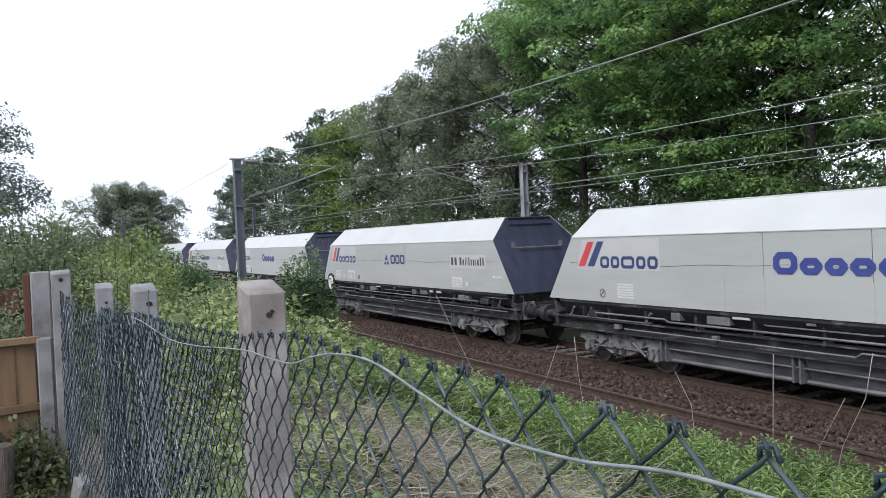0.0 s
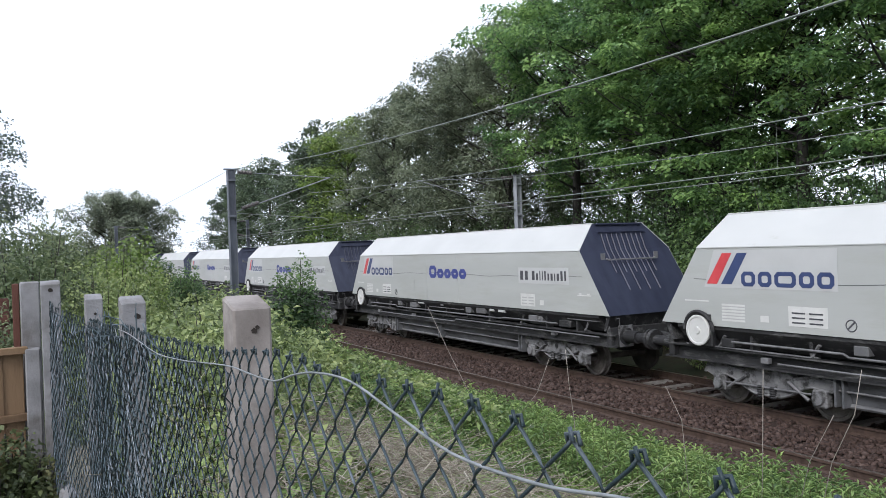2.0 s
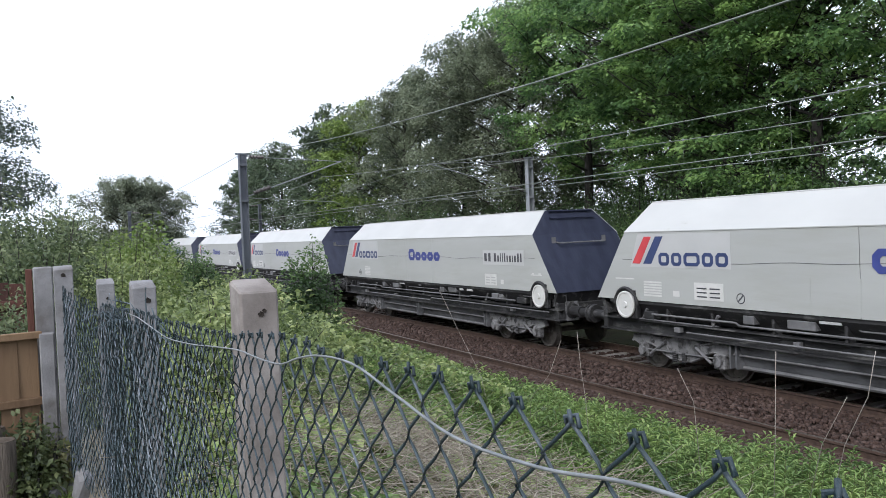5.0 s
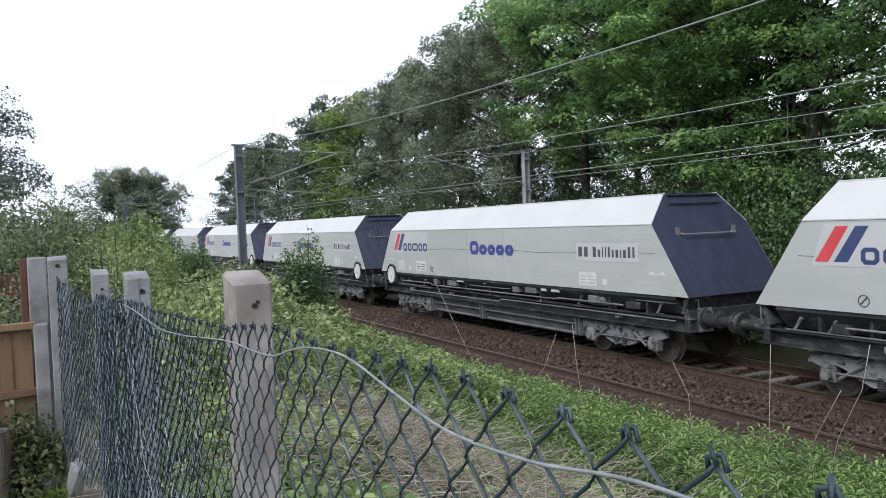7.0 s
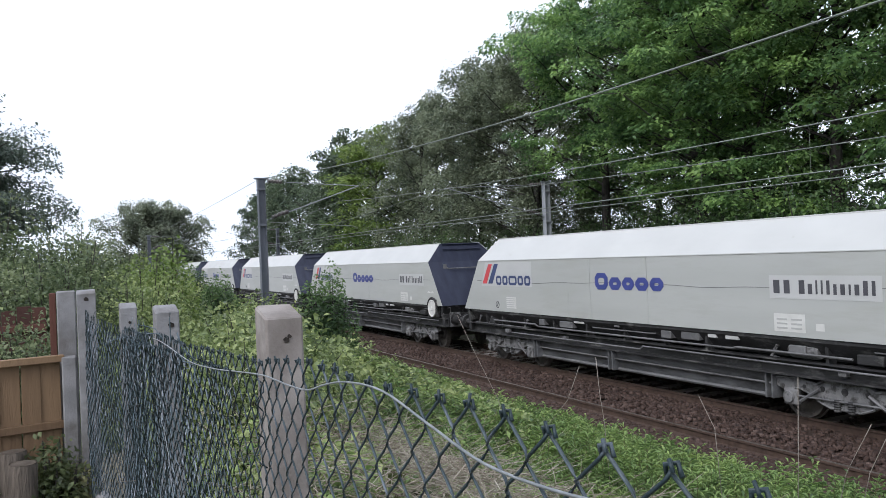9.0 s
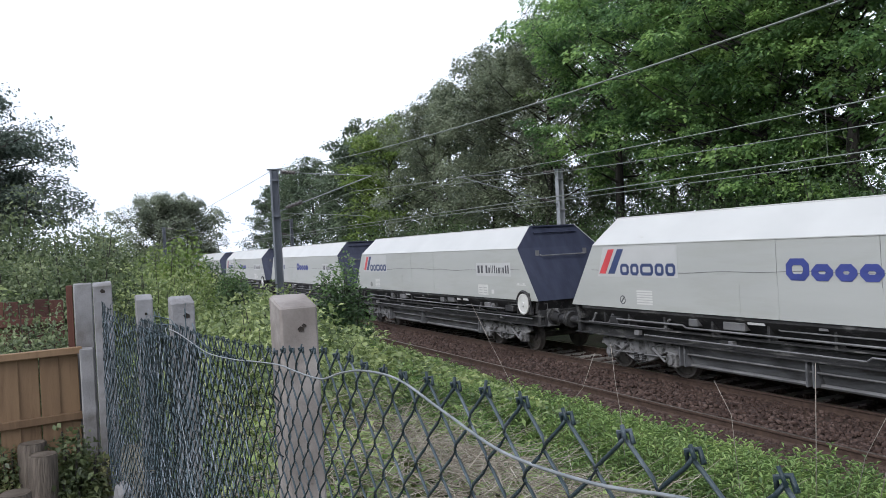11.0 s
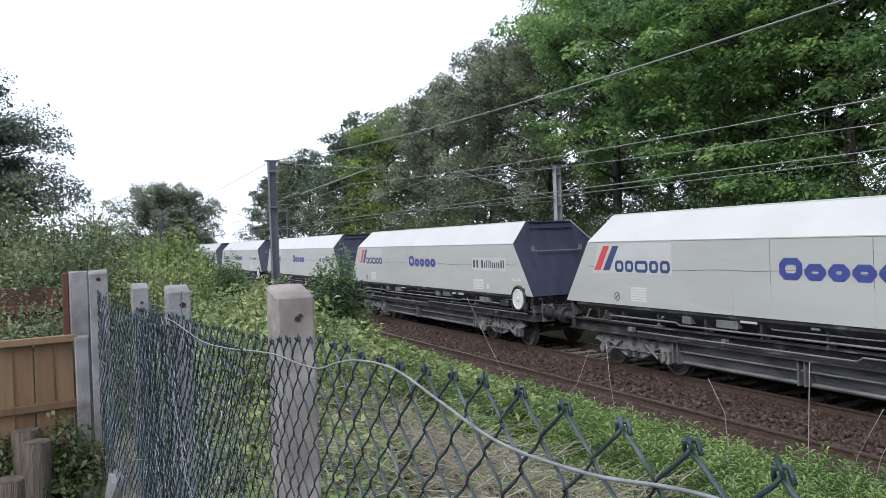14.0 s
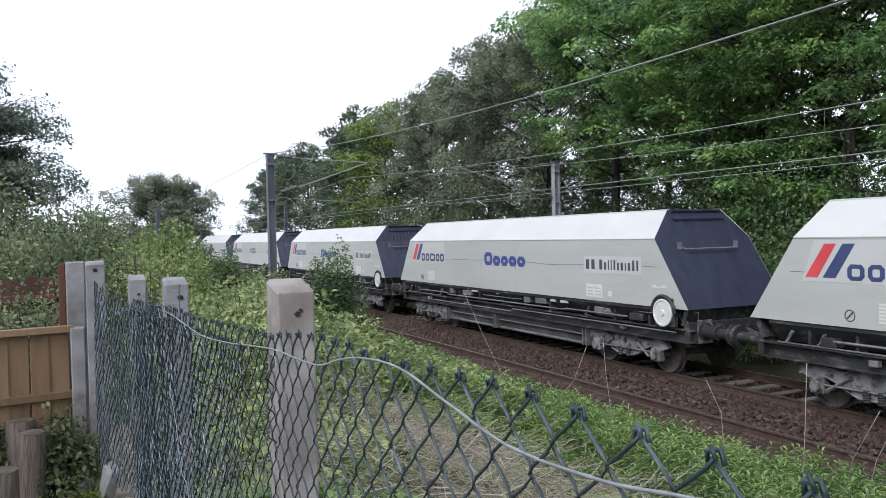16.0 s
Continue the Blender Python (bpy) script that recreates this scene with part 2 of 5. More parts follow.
    "syc": leafage("sycamore_leaves", (0.06, 0.122, 0.055), (0.16, 0.285, 0.1), (0.345, 0.51, 0.17), 0.52, clump=0.7),
    "fine": leafage("grey_green_leaves", (0.085, 0.108, 0.076), (0.185, 0.22, 0.142), (0.31, 0.355, 0.24), 0.45, clump=0.6),
    "pale": leafage("pale_grey_green_leaves", (0.11, 0.135, 0.1), (0.21, 0.245, 0.175), (0.34, 0.38, 0.27), 0.45, clump=0.6),
    "hedge": leafage("hedge_leaves", (0.045, 0.07, 0.036), (0.11, 0.15, 0.07), (0.235, 0.28, 0.14), 0.42, clump=1.2),
    "under": leafage("shade_leaves", (0.04, 0.075, 0.035), (0.105, 0.18, 0.07), (0.22, 0.33, 0.115), 0.45, clump=0.7),
    "dark": leafage("dark_leaves", (0.05, 0.075, 0.05), (0.1, 0.14, 0.085), (0.165, 0.215, 0.125), clump=0.5),
    "lime": leafage("young_yellow_leaves", (0.09, 0.15, 0.035), (0.17, 0.25, 0.06), (0.26, 0.34, 0.1)),
    "bramble": leafage("bramble_leaves", (0.068, 0.102, 0.042), (0.2, 0.262, 0.1), (0.41, 0.465, 0.195), clump=1.6),
    "weed": leafage("weed_leaves", (0.08, 0.14, 0.05), (0.2, 0.31, 0.1), (0.35, 0.46, 0.16), clump=1.4),
    "lawn": leafage("lawn_grass", (0.1, 0.15, 0.04), (0.2, 0.28, 0.07), (0.33, 0.4, 0.13), clump=3),
    "cypress": leafage("cypress_sprays", (0.06, 0.085, 0.07), (0.11, 0.145, 0.115), (0.18, 0.22, 0.16), clump=0.8),
    "grassy": leafage("grass_blades", (0.06, 0.09, 0.02), (0.13, 0.17, 0.045), (0.26, 0.27, 0.1), clump=1.5),
    "shrub": leafage("garden_shrub_leaves", (0.06, 0.08, 0.04), (0.13, 0.165, 0.07), (0.26, 0.23, 0.12), clump=3),
}


# ---------------------------------------------------------------- mesh helpers
def thing(name, label, category, at=None, group="", kind=""):
    ob = new(name)
    ob.empty_display_size = 0.2
    if at is not None:
        ob.matrix_basis = at
    return tagged(ob, label, category, group, kind)


def part(name, bm, material, parent=None, label="", smooth=False):
    me = bpy.data.meshes.new(name)
    bm.normal_update()
    bm.to_mesh(me)
    bm.free()
    return mesh_part(name, me, material, parent, label, smooth)


def mesh_part(name, me, material, parent=None, label="", smooth=False):
    mats = material if isinstance(material, (list, tuple)) else [material]
    for m in mats:
        if not me.materials.get(M[m].name):
            me.materials.append(M[m])
    if smooth:
        for p in me.polygons:
            p.use_smooth = True
    ob = new(name, me)
    if parent is not None:
        ob.parent = parent
    return tagged(ob, label)


def box(bm, lo, hi, bev=0.0, m=None):
    r = bmesh.ops.create_cube(bm, size=1)
    c = [(a + b) / 2 for a, b in zip(lo, hi)]
    s = [abs(b - a) for a, b in zip(lo, hi)]
    mat = Matrix.Translation(c) @ Matrix.Diagonal((*s, 1))
    if m is not None:
        mat = m @ mat
    bmesh.ops.transform(bm, matrix=mat, verts=r["verts"])
    if bev:
        es = list({e for v in r["verts"] for e in v.link_edges})
        bmesh.ops.bevel(bm, geom=es, offset=bev, segments=1, affect="EDGES", profile=0.5)
    return bm


def tube(bm, pts, radii, n=6, caps=True):
    """A round bar through the points."""
    pts = [Vector(p) for p in pts]
    if not isinstance(radii, (list, tuple)):
        radii = [radii] * len(pts)
    rings = []
    for i, p in enumerate(pts):
        d = (pts[min(i + 1, len(pts) - 1)] - pts[max(i - 1, 0)]).normalized()
        a = d.cross(Vector((0, 0, 1)) if abs(d.z) < 0.9 else Vector((1, 0, 0))).normalized()
        b = d.cross(a)
        rings.append([bm.verts.new(p + (a * math.cos(2 * math.pi * k / n) + b * math.sin(2 * math.pi * k / n)) * radii[i]) for k in range(n)])
    for r0, r1 in zip(rings, rings[1:]):
        for k in range(n):
            bm.faces.new((r0[k], r0[(k + 1) % n], r1[(k + 1) % n], r1[k]))
    if caps:
        bm.faces.new(rings[0][::-1])
        bm.faces.new(rings[-1])
    return bm


def lathe(bm, prof, n=20, axis="x", at=(0, 0, 0)):
    """Turns a profile of (along the axis, radius) round the axis."""
    rings = []
    for a, r in prof:
        ring = []
        for k in range(n):
            c, s = math.cos(2 * math.pi * k / n) * r, math.sin(2 * math.pi * k / n) * r
            p = {"x": (a, c, s), "y": (c, a, s), "z": (c, s, a)}[axis]
            ring.append(bm.verts.new(Vector(p) + Vector(at)))
        rings.append(ring)
    for r0, r1 in zip(rings, rings[1:]):
        for k in range(n):
            bm.faces.new((r0[k], r0[(k + 1) % n], r1[(k + 1) % n], r1[k]))
    bm.faces.new(rings[0][::-1])
    bm.faces.new(rings[-1])
    bmesh.ops.recalc_face_normals(bm, faces=bm.faces)
    return bm


def prism(bm, outline, lo, hi, axis="x"):
    """A flat outline of (a, b) pairs made thick from lo to hi along the axis."""
    def p(a, b, c):
        return {"x": (c, a, b), "y": (a, c, b), "z": (a, b, c)}[axis]
    v0 = [bm.verts.new(p(a, b, lo)) for a, b in outline]
    v1 = [bm.verts.new(p(a, b, hi)) for a, b in outline]
    n = len(outline)
    bm.faces.new(v0[::-1])
    bm.faces.new(v1)
    for k in range(n):
        bm.faces.new((v0[k], v0[(k + 1) % n], v1[(k + 1) % n], v1[k]))
    bmesh.ops.recalc_face_normals(bm, faces=bm.faces)
    return bm


def mesh_from(name, verts, tris):
    me = bpy.data.meshes.new(name)
    n, t = len(verts), len(tris)
    me.vertices.add(n)
    me.vertices.foreach_set("co", np.asarray(verts, dtype=np.float32).ravel())
    me.loops.add(3 * t)
    me.loops.foreach_set("vertex_index", np.asarray(tris, dtype=np.int32).ravel())
    me.polygons.add(t)
    me.polygons.foreach_set("loop_start", np.arange(0, 3 * t, 3, dtype=np.int32))
    me.update(calc_edges=True)
    me.validate()
    return me


def unit(v):
    return v / np.maximum(np.linalg.norm(v, axis=-1, keepdims=True), 1e-6)


def leaf_arrays(P, D, U, L, W, droop=0.15):
    """Folded leaves: base P, direction D, upper side U, length L, width W."""
    D = unit(D)
    S = unit(np.cross(D, U))
    U = np.cross(S, D)
    L, W = np.asarray(L)[:, None], np.asarray(W)[:, None]
    mid = P + D * L * 0.45
    left, right = mid + S * W * 0.5 + U * W * 0.14, mid - S * W * 0.5 + U * W * 0.14
    tip = P + D * L - np.array([0, 0, 1.0]) * L * droop
    V = np.stack([P, right, tip, left], 1).reshape(-1, 3)
    base = np.arange(len(P))[:, None] * 4
    T = np.concatenate([base + np.array([[0, 1, 2]]), base + np.array([[0, 2, 3]])], 1).reshape(-1, 3)
    return V, T


def strips(A, B, r):
    """Three-sided thin stalks from A to B."""
    d = unit(B - A)
    s = unit(np.cross(d, np.array([0.3, 0.2, 0.9])))
    u = np.cross(s, d)
    V, T = [], []
    r = np.asarray(r)[:, None] if np.ndim(r) else r
    for k in range(3):
        w = s * math.cos(k * 2.094) + u * math.sin(k * 2.094)
        V += [A + w * r, B + w * r * 0.5]
    V = np.stack(V, 1).reshape(-1, 3)
    f = np.array([[0, 2, 3], [0, 3, 1], [2, 4, 5], [2, 5, 3], [4, 0, 1], [4, 1, 5]])
    T = (np.arange(len(A))[:, None, None] * 6 + f[None]).reshape(-1, 3)
    return V, T


def merge(pieces):
    V, T, n = [], [], 0
    for v, t in pieces:
        V.append(v)
        T.append(t + n)
        n += len(v)
    return np.concatenate(V), np.concatenate(T)


def smoothstep(a, b, x):
    t = np.clip((x - a) / (b - a), 0, 1)
    return t * t * (3 - 2 * t)


# ---------------------------------------------------------------- ground, track
def ground_z(x, y):
    """Garden level, bank down to the railway, flat formation, low rise under the trees."""
    x, y = np.asarray(x, float), np.asarray(y, float)
    bank = 1.4 - 1.7 * smoothstep(0.6, 6.6, x)
    far = 0.9 * smoothstep(15.5, 20, x) + 0.5 * smoothstep(24, 60, x)
    lump = 0.05 * np.sin(x * 1.7 + y * 0.6) * np.cos(y * 1.1) * (smoothstep(0.8, 2, x) * (1 - smoothstep(5, 6.5, x)))
    return bank + far + lump


def build_ground():
    xs = np.unique(np.concatenate([np.linspace(-900, -30, 8), np.linspace(-30, -2, 12), np.linspace(-2, 8, 41), np.linspace(8, 26, 25), np.linspace(26, 60, 10), np.linspace(60, 900, 8)]))
    ys = np.unique(np.concatenate([np.linspace(-900, -30, 7), np.linspace(-30, 40, 100), np.linspace(40, 120, 20), np.linspace(120, 1500, 8)]))
    X, Y = np.meshgrid(xs, ys)
    V = np.stack([X, Y, ground_z(X, Y)], -1).reshape(-1, 3)
    nx, ny = len(xs), len(ys)
    i = (np.arange(ny - 1)[:, None] * nx + np.arange(nx - 1)[None]).ravel()
    T = np.concatenate([np.stack([i, i + 1, i + nx + 1], 1), np.stack([i, i + nx + 1, i + nx], 1)])
    g = mesh_part("ground", mesh_from("ground", V, T), "earth", smooth=True)
    tagged(g, "rough earth bank sloping from the garden to the railway", "ground", kind="structure")


NEAR_TRACK, FAR_TRACK, GAUGE = 8.88, 12.56, 1.435
Y0, Y1 = -40.0, 170.0


def build_track():
    rng = np.random.default_rng(3)
    bed = thing("ballast_bed", "rust-brown stone ballast under two railway tracks", "ballast", kind="structure")
    bm = bmesh.new()
    prism(bm, [(6.5, -0.6), (7.2, -0.21), (7.5, -0.16), (9.95, -0.155), (10.2, -0.19), (11.1, -0.19), (11.3, -0.158), (11.82, -0.158), (11.87, -0.21), (13.25, -0.21), (13.3, -0.16), (14.1, -0.18), (15.2, -0.6)], Y0, Y1, "y")
    part("bed", bm, "ballast", bed)
    # stones between and beside the rails
    n = 24000
    y = 4 + 46 * rng.random(n) ** 1.7
    x = np.where(rng.random(n) < 0.78, 8.2 + 3.8 * rng.random(n), 12.0 + 2.2 * rng.random(n))
    keep = np.ones(n, bool)
    for c in (NEAR_TRACK, FAR_TRACK):
        for s in (-1, 1):
            keep &= np.abs(x - (c + s * (GAUGE / 2 + 0.035))) > 0.06
    on_sleeper = (np.abs(((y + 3) / 0.65 + 0.5) % 1 - 0.5) < 0.19) & (np.abs(x - FAR_TRACK) < 0.68)
    keep &= ~on_sleeper | (rng.random(n) < 0.12)
    x, y = x[keep], y[keep]
    n = len(x)
    s = (0.018 + 0.022 * rng.random(n)) * (1 + 0.02 * np.maximum(y - 10, 0))
    six_foot = np.exp(-((x - 10.72) / 0.75) ** 2) * 0.05 + 0.035 * (x < 9.7) + 0.03 * (np.abs(x - 11.6) < 0.25)
    c = np.stack([x, y, -0.2 + six_foot + 0.02 * rng.random(n)], 1)
    cube = np.array([[-1, -1, -1], [1, -1, -1], [1, 1, -1], [-1, 1, -1], [-1, -1, 1], [1, -1, 1], [1, 1, 1], [-1, 1, 1]], float)
    jit = cube[None] * (0.55 + 0.6 * rng.random((n, 8, 3)))
    a = rng.random(n) * 6.28
    ca, sa = np.cos(a)[:, None], np.sin(a)[:, None]
    tilt = rng.normal(0, 0.4, n)[:, None]
    jx, jy, jz = jit[..., 0] * ca - jit[..., 1] * sa, jit[..., 0] * sa + jit[..., 1] * ca, jit[..., 2]
    jz, jx = jz * np.cos(tilt) + jx * np.sin(tilt), jx * np.cos(tilt) - jz * np.sin(tilt)
    V = (np.stack([jx, jy, jz * 0.8], -1) * s[:, None, None] + c[:, None]).reshape(-1, 3)
    f = np.array([[4, 5, 6], [4, 6, 7], [0, 1, 5], [0, 5, 4], [1, 2, 6], [1, 6, 5], [2, 3, 7], [2, 7, 6], [3, 0, 4], [3, 4, 7]])
    T = (np.arange(n)[:, None, None] * 8 + f[None]).reshape(-1, 3)
    st = mesh_part("ballast_stones", mesh_from("ballast_stones", V, T), "stone")
    tagged(st, "loose rust-stained ballast stones between the tracks", "ballast", kind="stuff")
    prof = [(-0.07, -0.17), (0.07, -0.17), (0.07, -0.155), (0.012, -0.13), (0.012, -0.045), (0.036, -0.035), (0.036, -0.004), (0.028, 0), (-0.028, 0), (-0.036, -0.004), (-0.036, -0.035), (-0.012, -0.045), (-0.012, -0.13), (-0.07, -0.155)]
    sl = bmesh.new()
    prism(sl, [(-0.13, -0.33), (0.13, -0.33), (0.1, -0.165), (-0.1, -0.165)], -1.25, 1.25, "x")
    me = bpy.data.meshes.new("sleeper")
    sl.to_mesh(me)
    sl.free()
    me.materials.append(M["sleeper"])
    cl = bmesh.new()
    box(cl, (-0.11, -0.05, -0.165), (0.11, 0.05, -0.14), 0.01)
    mc = bpy.data.meshes.new("rail_clip")
    cl.to_mesh(mc)
    cl.free()
    mc.materials.append(M["rust"])
    for c, nm, lab in ((NEAR_TRACK, "railway_track", "rusty railway track half hidden in weeds"), (FAR_TRACK, "railway_track", "railway track under the train")):
        tr = thing(nm, lab, "railway track", pose(c, 0, 0), kind="structure")
        for s in (-1, 1):
            bm = bmesh.new()
            prism(bm, [(a + s * (GAUGE / 2 + 0.035), b) for a, b in prof], Y0, Y1, "y")
            bm.faces.ensure_lookup_table()
            for fc in bm.faces:
                fc.material_index = 1 if fc.normal.z > 0.9 and fc.calc_center_median().z > -0.003 else 0
            part("rail", bm, ["rust", "railtop"], tr)
        for k in range(110):
            ob = new("sleeper", me)
            ob.parent, ob.location = tr, (0, -3 + k * 0.65, 0.002 * math.sin(k * 7.1))
        for k in range(44):
            for s in (-1, 1):
                ob = new("rail_clip", mc)
                ob.parent, ob.location = tr, (s * (GAUGE / 2 + 0.035), 3.9 + k * 0.65, 0)


build_ground()
build_track()


# ---------------------------------------------------------------- hopper wagons
PITCH, REAR = 16.8, 7.48
HW, ZB, ZE, ZT = 1.35, 1.49, 2.93, 3.55      # half width, hopper foot, eave, top
LB, LE, LT, TW = 7.6, 6.62, 6.36, 0.76      # half lengths at foot, eave and top; half width at the top


def decal(wagon, name, shapes, material, label, x=-HW - 0.012):
    """Flat painted shapes on the near side, each an outline of (along, height) corners, or a frame (y, z0, z1, width, stroke)."""
    for s in shapes:
        bm = bmesh.new()
        if isinstance(s, tuple):
            y, z0, z1, w, t = s
            def clipped(y0, y1, lo, hi, c):
                return [(y0, lo + c), (y0, hi - c), (y0 - c, hi), (y1 + c, hi), (y1, hi - c), (y1, lo + c), (y1 + c, lo), (y0 - c, lo)]
            outer, inner = clipped(y, y - w, z0, z1, t * 0.8), clipped(y - t, y - w + t, z0 + t * 0.9, z1 - t * 0.9, t * 0.3)
            rings = [[bm.verts.new((xx, a, b)) for a, b in o] for xx, o in ((x, outer), (x - 0.004, outer), (x - 0.004, inner), (x, inner))]
            for r0, r1 in zip(rings, rings[1:]):
                for k in range(8):
                    bm.faces.new((r0[k], r0[(k + 1) % 8], r1[(k + 1) % 8], r1[k]))
            bmesh.ops.recalc_face_normals(bm, faces=bm.faces)
        else:
            prism(bm, s, x - 0.004, x, "x")
        part(name, bm, material, wagon, label)


def bars(y, z0, z1, widths, gap, low=(), stroke=0.075):
    """A row of upright blocks, running from y towards the front; wide ones are hollow."""
    out = []
    for i, w in enumerate(widths):
        h = z1 if i not in low else z0 + (z1 - z0) * 0.74
        if w > 0.2:
            out.append((y, z0, h, w, stroke))
        else:
            out.append([(y, z0), (y, h), (y - w, h), (y - w, z0)])
        y -= w + gap
    return out


def build_wagon(ribbed):
    w = thing("hopper_wagon", "pale grey bogie hopper wagon with slate-blue ends and black underframe", "wagon", group="wagons of the train")
    # closed core, open at the top over the load
    bm = bmesh.new()
    sec = [(HW - 0.02, ZB, LB - 0.06), (HW - 0.02, ZE, LE - 0.05), (TW, ZT - 0.02, LT - 0.05)]
    rings = []
    for hw, z, l in sec + [(TW - 0.08, ZT - 0.02, LT - 0.13), (TW - 0.1, ZT - 0.45, LT - 0.25)]:
        rings.append([bm.verts.new(c) for c in ((-hw, -l, z), (hw, -l, z), (hw, l, z), (-hw, l, z))])
    for a, b in zip(rings, rings[1:]):
        for k in range(4):
            bm.faces.new((a[k], a[(k + 1) % 4], b[(k + 1) % 4], b[k]))
    bm.faces.new(rings[0][::-1])
    bm.faces.new(rings[-1])
    part("hopper_body", bm, "end", w, "slate-blue hopper shell")
    for s in (-1, 1):
        # side sheet in three welded plates
        cuts = [-LB, -0.85, 1.16, LB]
        for a, b in zip(cuts, cuts[1:]):
            ta, tb = (a * LE / LB if abs(a) > 7 else a), (b * LE / LB if abs(b) > 7 else b)
            bm = bmesh.new()
            prism(bm, [(a + 0.006, ZB), (b - 0.006, ZB), (tb - 0.006, ZE), (ta + 0.006, ZE)], s * HW, s * (HW + 0.012), "x")
            part("side_plate", bm, "side", w)
        for y in (-0.85, 1.16, 2.06):
            bm = bmesh.new()
            box(bm, (s * HW, y - 0.014, ZB + 0.02), (s * (HW + 0.017), y + 0.014, ZB + 0.62))
            part("weld_seam", bm, "side", w)
        # rippled crease along the side
        bm = bmesh.new()
        pts = [(s * (HW + 0.011), y, 2.33 + 0.012 * math.sin(y * 3.1) + 0.02 * math.sin(y * 0.9 + 1)) for y in np.linspace(-6.7, 6.7, 60)]
        tube(bm, pts, 0.0065, 5)
        part("side_crease", bm, "pipe", w, smooth=True)
        # canted white upper sheet
        bm = bmesh.new()
        n = Vector((ZT - ZE, 0, HW - TW)).normalized() * 0.012
        quad = [(HW, -LE, ZE + 0.004), (HW, LE, ZE + 0.004), (TW, LT, ZT), (TW, -LT, ZT)]
        lo = [bm.verts.new((s * x, y, z)) for x, y, z in quad]
        hi = [bm.verts.new((s * (x + n.x), y, z + n.z)) for x, y, z in quad]
        bm.faces.new(lo)
        bm.faces.new(hi)
        for k in range(4):
            bm.faces.new((lo[k], lo[(k + 1) % 4], hi[(k + 1) % 4], hi[k]))
        bmesh.ops.recalc_face_normals(bm, faces=bm.faces)
        part("canted_sheet", bm, "cant", w, "white canted upper sheet")
        bm = bmesh.new()
        box(bm, (s * (HW - 0.01), -LE, ZE - 0.012), (s * (HW + 0.022), LE, ZE + 0.012), 0.004)
        part("eave_strip", bm, "side", w)
        bm = bmesh.new()
        box(bm, (s * (TW - 0.05), -LT, ZT - 0.03), (s * (TW + 0.03), LT, ZT + 0.015), 0.006)
        part("top_rim", bm, "cant", w)
    bm = bmesh.new()
    box(bm, (-TW + 0.1, -LT + 0.25, ZT - 0.44), (TW - 0.1, LT - 0.25, ZT - 0.3))
    part("load", bm, "load", w, "grey stone load")
    # ends: sloping panel, rail, brackets
    for s in (-1, 1):
        def on(x, z, out=0.0):
            if z > ZE:
                l = LE + (LT - LE) * (z - ZE) / (ZT - ZE)
            else:
                l = LB + (LE - LB) * (z - ZB) / (ZE - ZB)
            return (x, s * (l + out), z)
        bm = bmesh.new()
        q = [(-HW, ZB), (HW, ZB), (HW, ZE), (TW, ZT), (-TW, ZT), (-HW, ZE)]
        lo = [bm.verts.new(on(x, z, -0.05)) for x, z in q]
        hi = [bm.verts.new(on(x, z, 0.0)) for x, z in q]
        bm.faces.new((hi[0], hi[1], hi[2], hi[5]))
        bm.faces.new((hi[5], hi[2], hi[3], hi[4]))
        for k in range(6):
            bm.faces.new((lo[k], lo[(k + 1) % 6], hi[(k + 1) % 6], hi[k]))
        bmesh.ops.recalc_face_normals(bm, faces=bm.faces)
        part("end_sheet", bm, "end", w)
        bm = bmesh.new()
        tube(bm, [on(-0.72, 2.72, 0.02), on(-0.72, 2.7, 0.12), on(0.72, 2.7, 0.12), on(0.72, 2.72, 0.02)], 0.022, 6)
        part("end_rail", bm, "pipe", w)
        bm = bmesh.new()
        tube(bm, [on(-0.7, ZT - 0.02, 0.04), on(0.7, ZT - 0.02, 0.04)], 0.03, 6)
        part("top_rail", bm, "end", w)
        bm = bmesh.new()
        tube(bm, [on(-0.72, ZT - 0.2, 0.05), on(0.72, ZT - 0.2, 0.05)], 0.022, 6)
        part("top_rail", bm, "end", w)
        for x in (-0.8, 0.8):
            bm = bmesh.new()
            box(bm, (x - 0.06, -0.012, -0.09), (x + 0.06, 0.012, 0.09), 0.004, Matrix.Translation((0, on(0, 2.76, 0.03)[1], 2.76)))
            part("lamp_bracket", bm, "pipe", w, "pale grey lamp bracket")
        if ribbed:
            for i in range(9):
                x = -0.6 + i * 0.15
                bm = bmesh.new()
                tube(bm, [on(x, ZT - 0.25, 0.02), on(x, ZE, 0.02), on(x, 2.0 if i % 2 else 2.4, 0.02)], 0.018, 4)
                part("end_rib", bm, "end", w)
    # black inclined band under the hopper, pockets, solebars, pipes
    for s in (-1, 1):
        bm = bmesh.new()
        lo = [(1.33, ZB - 0.004), (1.33, ZB - 0.07), (1.05, 1.1), (0.95, 1.1), (1.2, ZB - 0.004)]
        prism(bm, [(s * a, b) for a, b in lo], -LB + 0.4, LB - 0.4, "y")
        part("hopper_skirt", bm, "black", w)
        bm = bmesh.new()
        prism(bm, [(s * a, b) for a, b in ((1.12, 0.8), (1.3, 0.8), (1.3, 0.825), (1.15, 0.835), (1.15, 1.04), (1.3, 1.05), (1.3, 1.075), (1.12, 1.075))], -LB, LB, "y")
        part("solebar", bm, "black", w)
        bm = bmesh.new()
